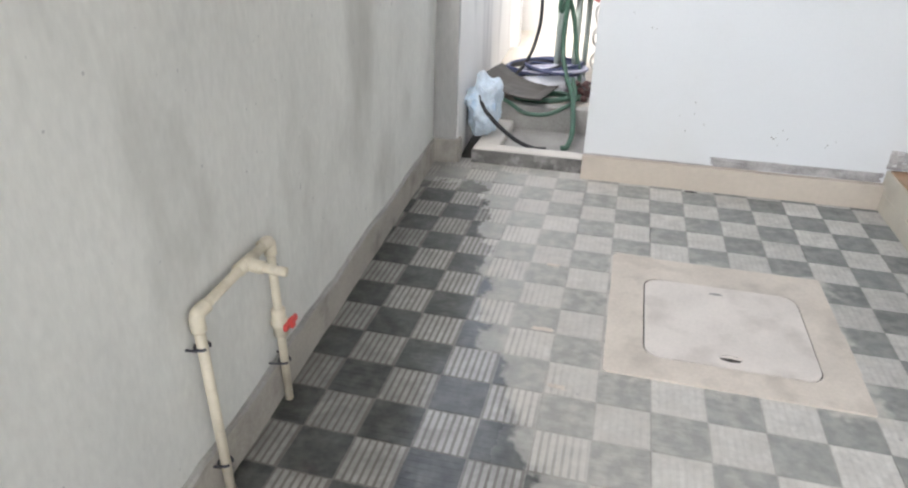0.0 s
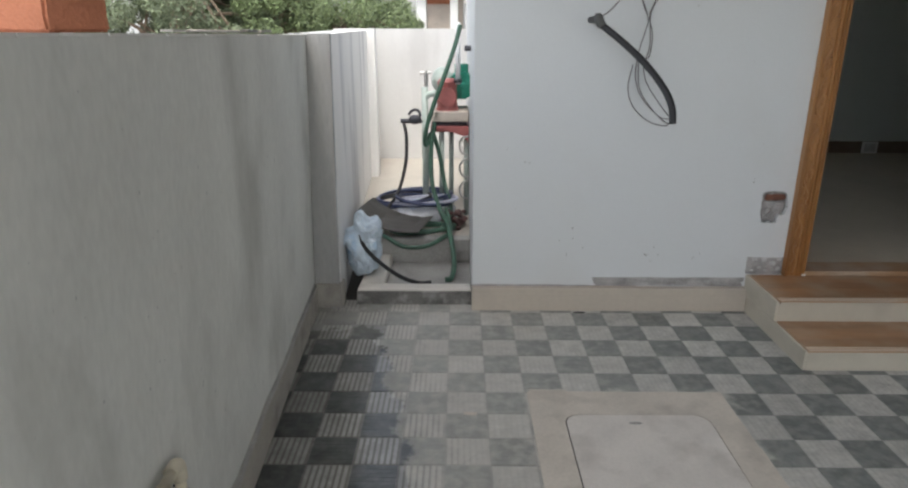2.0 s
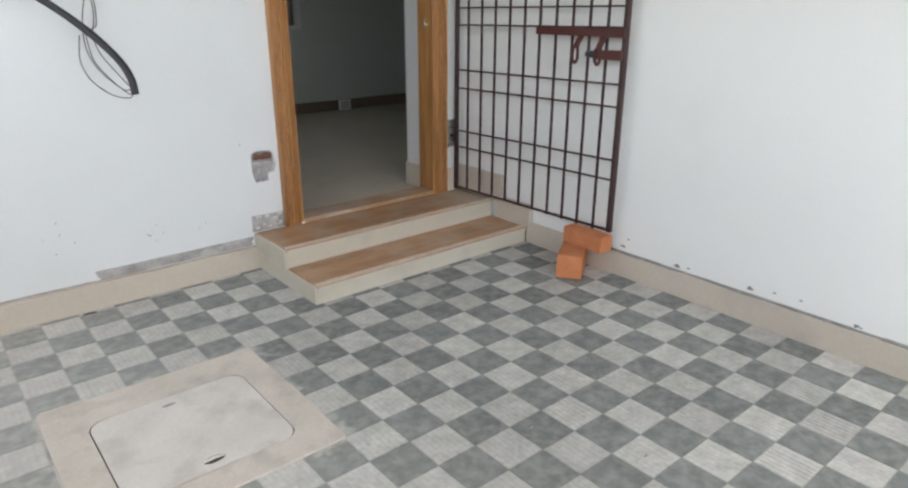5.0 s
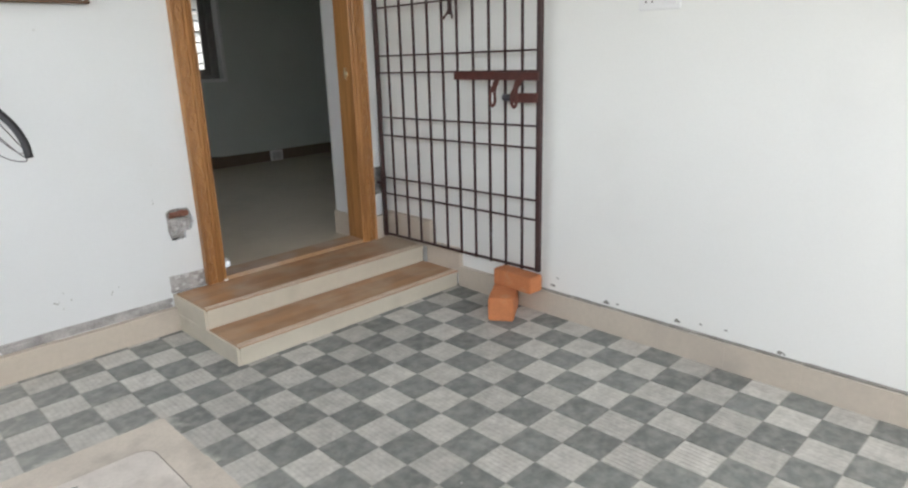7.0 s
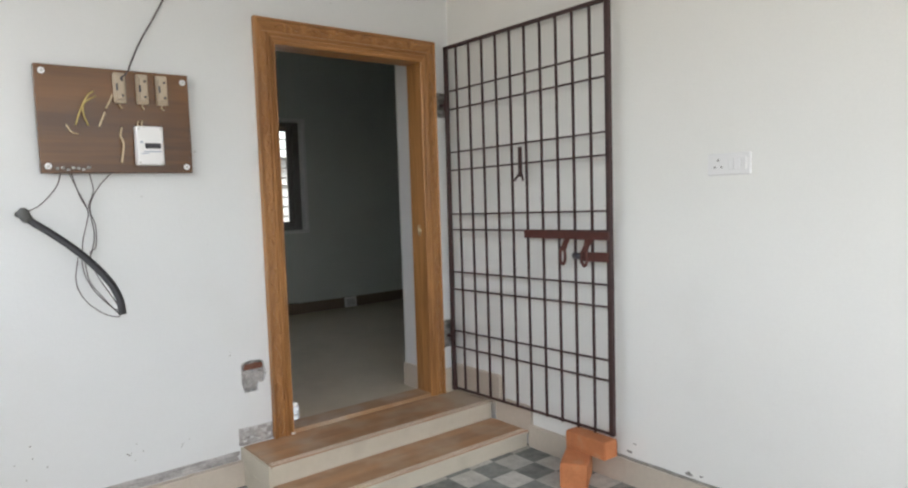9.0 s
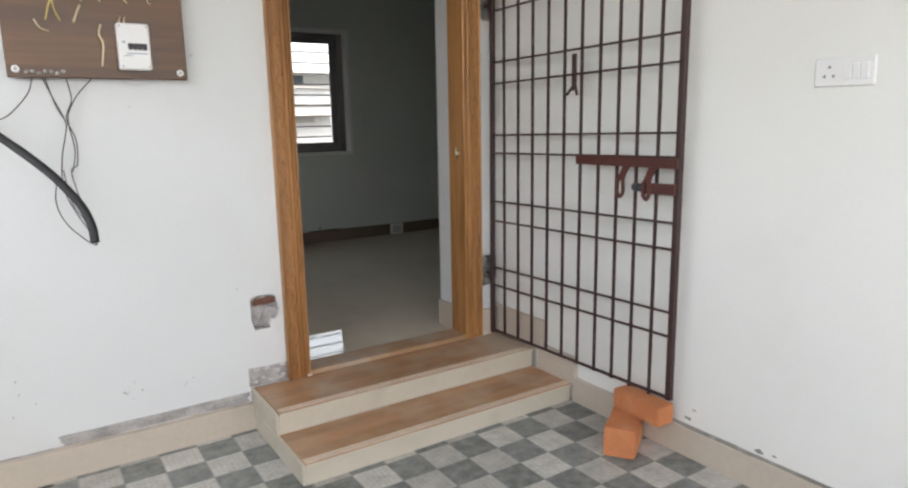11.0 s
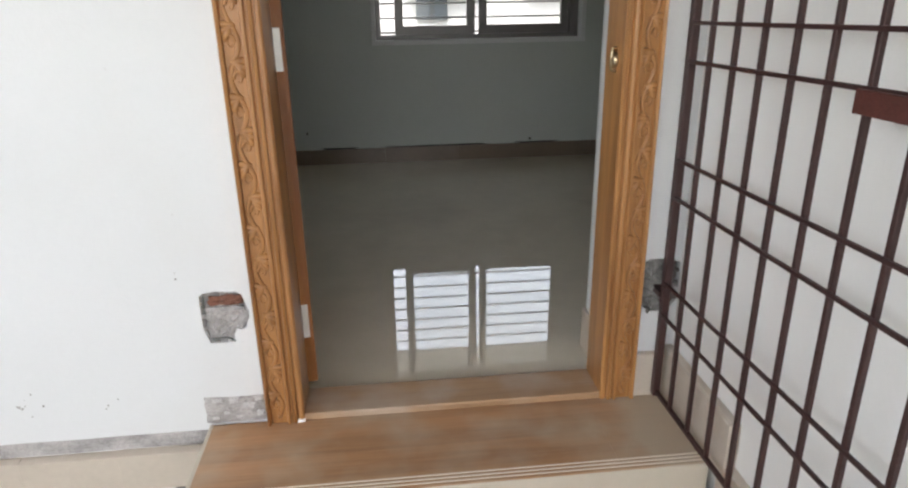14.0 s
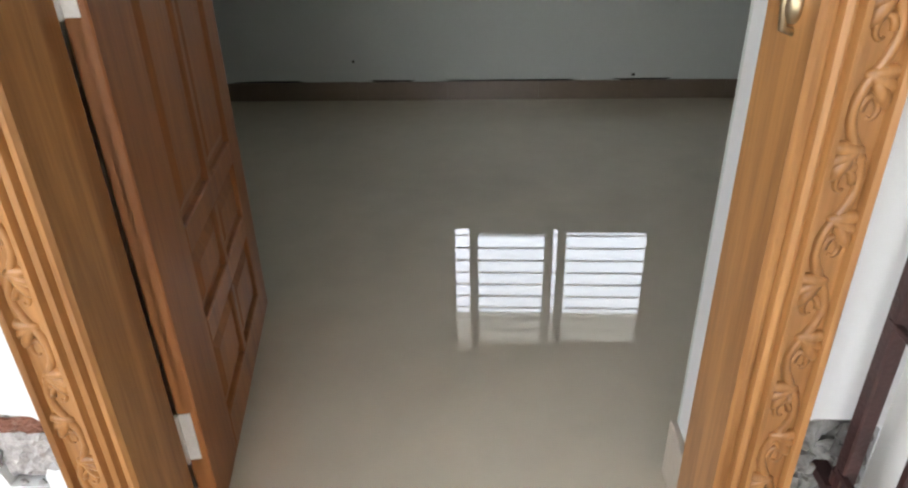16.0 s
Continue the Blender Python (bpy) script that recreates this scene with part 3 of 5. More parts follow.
for p, q in zip(rows, rows[1:]):
    for k in range(5):
        # top faces darker, drawing the shadow line along the mortar edge
        bm.faces.new((p[k], p[(k + 1) % 5], q[(k + 1) % 5], q[k])).material_index = 1 if k in (2, 3) else 0
for r in (rows[0][::-1], rows[-1]):
    bm.faces.new(r)
tagged(link("baseboard_parapet", bm, [CEMENT_BAND, CEMENT]), "dirty grey cement skirting along the parapet", "skirting", kind="structure")
bm = bmesh.new()
box(bm, -0.80, -0.676, 3.268, 3.287, 0, 0.13, bevel=0.004)
box(bm, -0.69, -0.665, 3.289, 3.36, 0, 0.128, bevel=0.004)
tagged(link("baseboard_pilaster", bm, CEMENT_BAND), "dirty cement skirting round the pilaster", "skirting", kind="structure")
skirt = thing("baseboard_south", "beige ceramic skirting tiles at the wall foot", "skirting", kind="structure")
for k in range(5):
    xa = -0.014 + k * 0.2766
    boxed("tile", (xa, xa + 0.2764, 3.2465 + 0.0004 * (k % 2), YB + 0.001, 0, 0.1205 + 0.0012 * (k % 3)), SKIRT, skirt, 0.0004)
skirt = thing("baseboard_east", "beige ceramic skirting tiles at the side wall", "skirting", kind="structure")
y, k = -3.2, 0
while y < 2.62:
    boxed("tile", (XR - 0.026 + 0.0006 * (k % 2), XR + 0.001, y, min(y + 0.3047, 2.637), 0, 0.120 + 0.002 * (k % 2)), SKIRT, skirt, 0.0008)
    y += 0.305
    k += 1
bm = bmesh.new()                          # skirting stepping up beside the entrance steps
box(bm, XR - 0.028, XR + 0.001, 2.62, 2.90, 0.085, 0.225, bevel=0.003)
box(bm, XR - 0.030, XR + 0.001, 2.86, 3.283, 0.19, 0.356, bevel=0.006)
box(bm, 2.646, XR - 0.03, 3.258, YB + 0.001, 0.19, 0.335, bevel=0.003)
tagged(link("baseboard_step", bm, SKIRT), "dusty beige skirting pieces beside the steps", "skirting", kind="structure")
bm = bmesh.new()
y = -3.2
while y < 2.0:                            # thin mortar line on top of the side skirting
    box(bm, XR - 0.016 - 0.004 * noise.noise((y * 5, 0, 4)), XR + 0.001, y, y + 0.11, 0.119, 0.1285 + 0.003 * noise.noise((y * 7, 3, 0)))
    y += 0.11
for yy, zz, s in ((1.98, 0.155, 0.03), (1.95, 0.20, 0.014), (1.66, 0.145, 0.035), (1.60, 0.15, 0.02), (1.30, 0.15, 0.03), (1.19, 0.165, 0.014), (1.08, 0.17, 0.012), (0.86, 0.14, 0.03)):
    for k in range(7):
        q = 0.5 + 0.5 * noise.noise((yy * 9 + k, k * 1.7, 2.0))
        sphere(bm, (XR - 0.0005, yy + s * 0.8 * noise.noise((k * 2.3, yy * 7, 0)), zz + s * 0.45 * noise.noise((k * 1.9, yy * 5, 4))), s * (0.10 + 0.16 * q), (0.15, 1.3, 0.8), 7, 5, lump=0.5, seed=k + yy)
tagged(link("mortar_joint_east", bm, SMEAR), "grey mortar smears above the side skirting", "mortar", kind="structure")
bm = bmesh.new()
rough_patch(bm, (0.60, YB - 0.001, 0.124), (1, 0, 0), (0, 0, 1), 0.745, 0.045, 0.006, 2.0, 0.05, 24)
rough_patch(bm, (-0.02, YB - 0.001, 0.118), (1, 0, 0), (0, 0, 1), 0.62, 0.010, 0.004, 4.0, 0.3, 18)
rough_patch(bm, (1.352, YB - 0.001, 0.192), (1, 0, 0), (0, 0, 1), 0.183, 0.086, 0.007, 5.0, 0.05, 12)
tagged(link("mortar_joint_south", bm, MORTAR), "exposed grey mortar strip above the skirting", "mortar", kind="structure")
bm = bmesh.new()
for k, (xa, za, ww, hh) in enumerate(((1.375, 0.262, 0.03, 0.015), (1.425, 0.258, 0.024, 0.020), (1.462, 0.236, 0.032, 0.022), (1.405, 0.222, 0.020, 0.014), (1.495, 0.262, 0.026, 0.016), (1.44, 0.204, 0.022, 0.012), (1.50, 0.21, 0.02, 0.02), (1.37, 0.206, 0.02, 0.012))):
    rough_patch(bm, (xa, YB - 0.0055, za), (1, 0, 0), (0, 0, 1), ww, hh, 0.006, k * 1.7, 0.3, 6)
tagged(link("plaster_blobs", bm, PALE_MORTAR), "white plaster blobs on the exposed mortar", "plaster", kind="structure")


bm = bmesh.new()
random.seed(21)
for cx, cz, n, spread in ((0.86, 0.29, 9, 0.03), (1.09, 0.27, 3, 0.015), (1.33, 0.655, 2, 0.012), (0.45, 0.34, 5, 0.04), (0.22, 0.75, 3, 0.03)):
    for k in range(n):                    # pinholes and grit in the paint
        sphere(bm, (cx + random.gauss(0, spread), YB, cz + random.gauss(0, spread)), random.uniform(0.0014, 0.0034), (1, 0.4, 1.2), 6, 4, lump=0.4, seed=k)
tagged(link("wall_pits", bm, SMEAR), "grey pits in the white wall paint", "wall mark", kind="structure")


def socket_hole(x0, x1, z0, z1, depth, seed, brick):
    bm = bmesh.new()
    rough_patch(bm, (x0 - 0.004, YB + depth - 0.004, z0 - 0.004), (1, 0, 0), (0, 0, 1), x1 - x0 + 0.008, z1 - z0 + 0.008, 0.022, seed, 0.04, 12)
    t = tagged(link("wall_recess", bm, MORTAR if brick else MORTAR_DARK), "chiselled recess in the wall with broken mortar", "wall recess", kind="structure")
    bm = bmesh.new()
    w, h = x1 - x0, z1 - z0
    random.seed(int(seed * 10))
    for k in range(16):                   # broken plaster edge
        s = k / 16 * 4
        e, f = int(s), s - int(s)
        px, pz = ((x0 + f * w, z0), (x1, z0 + f * h), (x1 - f * w, z1), (x0, z1 - f * h))[e]
        r = random.uniform(0.005, 0.011) if brick else random.uniform(0.008, 0.02)
        sphere(bm, (px, YB + 0.009, pz), r, (1, 0.52, 0.8), 6, 4, lump=0.5, seed=k)
    part("broken_edge", bm, MORTAR if brick else MORTAR_DARK, t)
    if not brick:
        bm = bmesh.new()
        for k in range(18):               # rough lumps packed round the hinge
            sphere(bm, (random.uniform(x0 + 0.015, x1 - 0.02), YB + random.uniform(-0.008, 0.02), random.uniform(z0 + 0.02, z1 - 0.02)), random.uniform(0.010, 0.022), (1, 0.8, 0.9), 7, 5, lump=0.6, seed=k)
        part("mortar_lumps", bm, MORTAR_DARK, t)
        bm = bmesh.new()                  # plaster left standing in the corners
        for sx, sz, a, b in ((0, 0, 0.045, 0.03), (0, 1, 0.03, 0.022), (1, 0, 0.035, 0.045), (1, 1, 0.05, 0.018)):
            cx, cz = (x0 - 0.001, x1 + 0.001)[sx], (z0 - 0.001, z1 + 0.001)[sz]
            ux, uz = (1, -1)[sx], (1, -1)[sz]
            prism(bm, [(cx, cz), (cx + ux * a, cz), (cx + ux * a * 0.62, cz + uz * b * 0.22), (cx + ux * a * 0.38, cz + uz * b * 0.55), (cx + ux * a * 0.12, cz + uz * b * 0.7), (cx, cz + uz * b)], 1, YB + 0.0005, YB + depth)
        part("plaster", bm, WHITE, t)
    if brick:
        bm = bmesh.new()
        rough_patch(bm, (x0 + 0.020, YB + depth - 0.030, z1 - 0.050), (1, 0, 0), (0, 0, 1), w - 0.034, 0.030, 0.008, 6.1, 0.16, 12)
        part("brick", bm, OLD_BRICK, t, "exposed red brick")
        bm = bmesh.new()                  # mortar crust bulging out below the brick
        rough_patch(bm, (x0 + 0.006, YB + depth - 0.026, z0 + 0.004), (1, 0, 0), (0, 0, 1), w - 0.02, h - 0.062, 0.012, 3.7, 0.10, 12)
        part("mortar_crust", bm, MORTAR, t)
        bm = bmesh.new()                  # plaster left standing round the ragged outline
        prism(bm, [(x1 + 0.001, z0 - 0.001), (x1 + 0.001, z0 + 0.078), (x1 - 0.008, z0 + 0.062), (x1 - 0.012, z0 + 0.045), (x1 - 0.026, z0 + 0.038), (x1 - 0.040, z0 + 0.042), (x1 - 0.049, z0 + 0.022), (x1 - 0.047, z0 - 0.001)], 1, YB + 0.0005, YB + depth)
        prism(bm, [(x0 - 0.001, z0 - 0.001), (x0 + 0.014, z0 - 0.001), (x0 + 0.008, z0 + 0.02), (x0 + 0.001, z0 + 0.045), (x0 - 0.001, z0 + 0.06)], 1, YB + 0.0005, YB + depth)
        prism(bm, [(x0 - 0.001, z1 + 0.001), (x0 - 0.001, z1 - 0.016), (x0 + 0.012, z1 - 0.007), (x0 + 0.045, z1 - 0.001), (x0 + 0.075, z1 - 0.004), (x1 - 0.03, z1 - 0.005), (x1 - 0.014, z1 - 0.016), (x1 - 0.006, z1 - 0.05), (x1 + 0.001, z1 - 0.07), (x1 + 0.001, z1 + 0.001)], 1, YB + 0.0005, YB + depth)
        part("plaster", bm, WHITE, t)


socket_hole(1.383, 1.514, 0.455, 0.616, 0.045, 1.3, True)
socket_hole(2.648, 2.768, 0.47, 0.64, 0.035, 2.3, False)
socket_hole(2.652, 2.768, 1.885, 2.035, 0.03, 3.3, False)

# ---- entrance steps ----
st = thing("entrance_steps", "two low entrance steps with brown wood-look treads and cream risers", "steps")
X0S, X1S = 1.37, XR - 0.026
boxed("riser", (X0S, X1S, 2.646, 2.938, 0.0, 0.078), RISER, st, 0.002)
boxed("riser", (X0S, X1S, 2.9385, YB - 0.0, 0.0, 0.176), RISER, st, 0.002)
boxed("tread", (X0S + 0.001, X1S, 2.638, 2.938, 0.078, 0.092), TREAD, st, 0.003)
boxed("tread", (X0S + 0.001, 2.50, 2.931, 3.272, 0.176, 0.190), TREAD_DUST, st, 0.0006)
boxed("tread", (2.5003, X1S, 2.931, 3.272, 0.176, 0.190), TREAD_DUST, st, 0.0006, "dust-covered tread tile")
boxed("side_panel", (X0S - 0.012, X0S, 2.648, 3.247, 0.0, 0.088), RISER, st, 0.002)
boxed("side_panel", (X0S - 0.012, X0S, 2.941, YB, 0.089, 0.186), RISER, st, 0.002)
for yf, zt in ((2.638, 0.092), (2.931, 0.190)):
    for k in range(3):
        boxed("nosing_line", (X0S + 0.003, X1S - 0.002, yf + 0.010 + k * 0.014, yf + 0.0150 + k * 0.014, zt - 0.002, zt + 0.0012), LINE, st)
    boxed("nosing_edge", (X0S + 0.001, X1S, yf - 0.003, yf + 0.004, zt - 0.018, zt - 0.003), RISER, st, 0.0015)

# ---- door frame ----
DX0, DX1, DZ = 1.640, 2.541, 2.20
SL, SR = 0.865, 0.83            # widths of the two jambs against the profile
df = thing("door_frame", "golden brown teak entrance door frame with carved floral border", "door frame")
prof = [(0.0, 3.40), (0.0, 3.262), (0.006, 3.255), (0.014, 3.255), (0.017, 3.262), (0.022, 3.262), (0.025, 3.250), (0.033, 3.247), (0.038, 3.257),
        (0.043, 3.257), (0.047, 3.246), (0.055, 3.246), (0.060, 3.258), (0.110, 3.258), (0.113, 3.246), (0.121, 3.242), (0.125, 3.248), (0.125, 3.2825),
        (0.082, 3.2825), (0.082, 3.40)]


def swept(name, ends, material):
    bm = bmesh.new()
    rings = [[bm.verts.new(f(d, y)) for d, y in prof] for f in ends]
    n = len(prof)
    for k in range(n):
        bm.faces.new((rings[0][k], rings[0][(k + 1) % n], rings[1][(k + 1) % n], rings[1][k]))
    bm.faces.new(rings[0][::-1])
    bm.faces.new(rings[1])
    return part(name, bm, material, df)


jamb_l = swept("jamb", (lambda d, y: (DX0 - SL * d, y, 0.191), lambda d, y: (DX0 - SL * d, y, DZ + d)), TEAK)
jamb_r = swept("jamb", (lambda d, y: (DX1 + SR * d, y, 0.191), lambda d, y: (DX1 + SR * d, y, DZ + d)), TEAK)
lintel = swept("head", (lambda d, y: (DX0 - SL * d, y, DZ + d), lambda d, y: (DX1 + SR * d, y, DZ + d)), TEAK_X)


def carving(parent, origin, u, v, length, seed):
    """A flowing vine with leaves and small flowers in low relief along v."""
    o, u, v = Vector(origin), Vector(u), Vector(v)
    w = u * 0.74
    bm = bmesh.new()
    P = 0.17
    n = int(length / P * 10)
    pts = [o + v * (length * k / n) + w * 0.019 * math.sin(2 * math.pi * length * k / n / P) for k in range(n + 1)]
    tube(bm, pts, 0.0068, 6)
    rot = Matrix((u, u.cross(v), v)).transposed()
    for k in range(int(length / P * 2)):
        s = (k + 0.5) * P / 2
        if s > length - 0.04:
            break
        side = 1 if k % 2 == 0 else -1
        c = o + v * s
        spiral = [c + w * side * (-0.006 + 0.016 * math.cos(a) * (1 - a / 9)) + v * (0.020 * math.sin(a) * (1 - a / 9)) for a in [0.45 * q for q in range(13)]]
        tube(bm, spiral, [0.0062 * (1 - q / 20) for q in range(13)], 5)
        for q in range(3):
            ang = 0.5 + q * 0.6
            lp = c + w * side * -0.014 + v * (0.022 + q * 0.010)
            mm = rot @ Euler((0, side * ang, 0)).to_matrix()
            sphere(bm, lp, 1.0, (0.010, 0.0095, 0.023), 8, 6, mm)
        if k % 4 == 1:
            for q in range(6):
                a = q * math.pi / 3
                sphere(bm, c + w * 0.010 * math.cos(a) + v * (0.03 + 0.010 * math.sin(a)), 0.0085, (1, 0.8, 1), 6, 4)
            sphere(bm, c + v * 0.03 - Vector((0, 0.003, 0)), 0.005, (1, 1, 1), 6, 4)
    part("carving", bm, TEAK, parent, "carved vine relief", smooth=True)


carving(jamb_l, (DX0 - 0.0855 * SL, 3.2585, 0.21), (1, 0, 0), (0, 0, 1), 2.04, 1)
carving(jamb_r, (DX1 + 0.0855 * SR, 3.2585, 0.21), (-1, 0, 0), (0, 0, 1), 2.04, 2)
carving(lintel, (DX0 + 0.0, 3.2585, DZ + 0.085), (0, 0, 1), (1, 0, 0), DX1 - DX0, 3)
bm = bmesh.new()
box(bm, DX0 - 0.01, DX1 + 0.01, 3.262, 3.405, 0.1895, 0.212, bevel=0.004, seg=2)
part("threshold", bm, SILL_WOOD, df, "dusty wooden threshold")
kn = bmesh.new()
sphere(kn, (DX1 - 0.004, 3.315, 1.205), 0.017, (0.7, 1, 1.2), 10, 8)
tube(kn, [(DX1 + 0.002, 3.315, 1.235), (DX1 - 0.012, 3.315, 1.237), (DX1 - 0.014, 3.315, 1.205), (DX1 - 0.012, 3.315, 1.18), (DX1 + 0.002, 3.315, 1.176)], 0.005, 8)
part("latch_keeper", kn, BRASS, df, "small brass latch keeper", smooth=True)
bm = bmesh.new()
box(bm, DX0 - 0.028, DX0 + 0.001, 3.25, 3.262, 0.1905, 0.20, bevel=0.002)
part("mortar_blob", bm, PLASTIC, df)
# plaster piece of skirting in the doorway reveal
tagged(boxed("baseboard_reveal", (2.5815, 2.5955, 3.402, 3.61, 0.175, 0.335), SKIRT, None, 0.002), "beige skirting tile in the doorway reveal", "skirting", kind="structure")

# ---- door leaf, open inwards ----
leaf = thing("door_leaf", "red-brown panelled wooden entrance door standing open inwards", "door", at=(1.667, 3.428, 0.222))
leaf.rotation_euler = (0, 0, radians(11.0))
LW, LH, LT = 0.80, 1.965, 0.036
# local: y along the leaf, +x its face towards the doorway
boxed("core", (-LT + 0.014, -0.014, 0.0, LW, 0, LH), LEAF_WOOD, leaf)
for ya, yb in ((0.0, 0.185), (LW - 0.115, LW)):
    boxed("stile", (-LT, 0.0, ya, yb, 0, LH), LEAF_WOOD, leaf, 0.003)
rails = [(0.0, 0.10), (0.29, 0.35), (0.50, 0.56), (1.85, LH)]
for za, zb in rails:
    boxed("rail", (-LT, 0.0005, 0.184, LW - 0.114, za, zb), LEAF_WOOD, leaf, 0.003)
for (a, zb), (zc, d) in zip(rails, rails[1:]):
    for ya, yb in ((0.20, 0.415), (0.445, LW - 0.13)):
        bm = bmesh.new()
        vs = box(bm, -0.0145, -0.002, ya, yb, zb + 0.012, zc - 0.012)
        for v in vs:
            if v.co.x > -0.008:
                v.co.y += 0.03 if v.co.y < (ya + yb) / 2 else -0.03
                v.co.z += 0.03 if v.co.z < (zb + zc) / 2 else -0.03
        part("panel", bm, LEAF_WOOD, leaf)
    boxed("mullion", (-LT, 0.0005, 0.415, 0.445, zb, zc), LEAF_WOOD, leaf, 0.003)
for zc in (0.16, 0.965, 1.75):
    bm = bmesh.new()
    box(bm, -LT + 0.003, -0.011, -0.0025, 0.001, zc, zc + 0.112, bevel=0.001)
    box(bm, -LT - 0.012, -LT + 0.001, -0.012, -0.009, zc, zc + 0.112, bevel=0.001)
    tube(bm, [(-LT, -0.007, zc - 0.002), (-LT, -0.007, zc + 0.114)], 0.006, 8)
    for q in (0.02, 0.056, 0.092):
        tube(bm, [(-LT * 0.4, -0.0024, zc + q), (-LT * 0.4, -0.0040, zc + q)], 0.0042, 6)
    part("hinge", bm, ZINC, leaf, "pale zinc butt hinge")

# ---- iron gate, open against the side wall ----
gate = thing("iron_grill_gate", "dark maroon iron grill gate standing open against the white wall", "gate")
GX = 2.71
Y0G, Y1G, Z0G, Z1G = 3.240, 2.030, 0.215, 2.30


def bar(name, a, b, w, parent, material=IRON, twist=0.0):
    bm = bmesh.new()
    a, b = Vector(a), Vector(b)
    d = (b - a).normalized()
    s = Vector((1, 0, 0)) if abs(d.x) < 0.9 else Vector((0, 1, 0))
    s = (s - d * s.dot(d)).normalized()
    t = d.cross(s)
    s, t = s * w[0] / 2, t * w[1] / 2
    vs = [bm.verts.new(p + i * s + j * t) for p in (a, b) for i, j in ((-1, -1), (1, -1), (1, 1), (-1, 1))]
    for f in ((0, 1, 2, 3), (7, 6, 5, 4), (0, 4, 5, 1), (1, 5, 6, 2), (2, 6, 7, 3), (3, 7, 4, 0)):
        bm.faces.new([vs[k] for k in f])
    bmesh.ops.bevel(bm, geom=list(bm.edges), offset=min(w) * 0.12, segments=1, affect="EDGES")
    return part(name, bm, material, parent)


bar("stile", (GX, Y0G, Z0G - 0.01), (GX, Y0G - 0.012, Z1G), (0.022, 0.024), gate)
bar("stile", (GX, Y1G, 0.232), (GX, Y1G, Z1G), (0.026, 0.026), gate)
bar("top_rail", (GX, Y0G, Z1G - 0.008), (GX, Y1G, Z1G - 0.008), (0.022, 0.018), gate)
bar("bottom_rail", (GX, Y0G, Z0G + 0.005), (GX, Y1G, 0.240), (0.013, 0.011), gate)
for y in (3.133, 3.018, 2.906, 2.792, 2.680, 2.570, 2.458, 2.349, 2.243, 2.135):
    bar("bar", (GX, y, 0.222), (GX, y, Z1G - 0.01), (0.012, 0.012), gate)
for z in (2.040, 1.932, 1.677, 1.570, 1.307, 1.213, 0.956, 0.850, 0.592, 0.492):
    bar("cross_rod", (GX - 0.008, Y0G, z - 0.009), (GX - 0.008, Y1G, z + 0.011), (0.009, 0.009), gate)
bar("bolt_plate", (GX - 0.020, 2.575, 1.196), (GX - 0.020, 2.02, 1.200), (0.010, 0.040), gate, IRON_RED)
for yc, wide, off in ((2.300, 0.020, 0.026), (2.158, 0.032, 0.030)):     # slotted hasps of flat iron
    bm = bmesh.new()
    prism(bm, [(yc - 0.030 - wide, 1.185), (yc - 0.028 + wide * 0.6, 1.185), (yc + 0.004, 1.150), (yc + 0.020, 1.120), (yc - 0.018, 1.118), (yc - 0.026, 1.145)], 0, GX - off - 0.006, GX - off)
    loop = curve_pts([(GX - off - 0.003, yc - 0.012, 1.125), (GX - off - 0.003, yc - 0.014, 1.075), (GX - off - 0.003, yc + 0.002, 1.052), (GX - off - 0.003, yc + 0.018, 1.075), (GX - off - 0.003, yc + 0.014, 1.125)], 6)
    tube(bm, loop, 0.0078, 8)
    part("hasp", bm, IRON_RED, gate, "red-brown slotted hasp")
tubed("bolt_rod", [(GX - 0.022, 2.232, 1.098), (GX - 0.022, 2.175, 1.097)], 0.017, DARKPL, gate, 10)
bar("bolt_guide", (GX - 0.022, 2.176, 1.096), (GX - 0.022, 2.025, 1.10), (0.014, 0.045), gate, IRON_RED)
bm = bmesh.new()                          # dark hook plate hung on the grill
box(bm, GX - 0.022, GX - 0.012, 2.585, 2.615, 1.50, 1.66, bevel=0.004)
tube(bm, [(GX - 0.017, 2.605, 1.52), (GX - 0.03, 2.63, 1.485), (GX - 0.034, 2.645, 1.482)], 0.007, 6)
tube(bm, [(GX - 0.017, 2.592, 1.52), (GX - 0.018, 2.58, 1.48)], 0.007, 6)
part("handle", bm, IRON, gate)
for z in (0.545, 1.955):
    bm = bmesh.new()
    tube(bm, [(GX, Y0G + 0.006, z - 0.03), (GX, Y0G + 0.006, z + 0.03)], 0.013, 8)
    box(bm, GX - 0.02, GX + 0.004, Y0G, YB + 0.02, z - 0.008, z + 0.008)
    part("hinge", bm, IRON, gate)


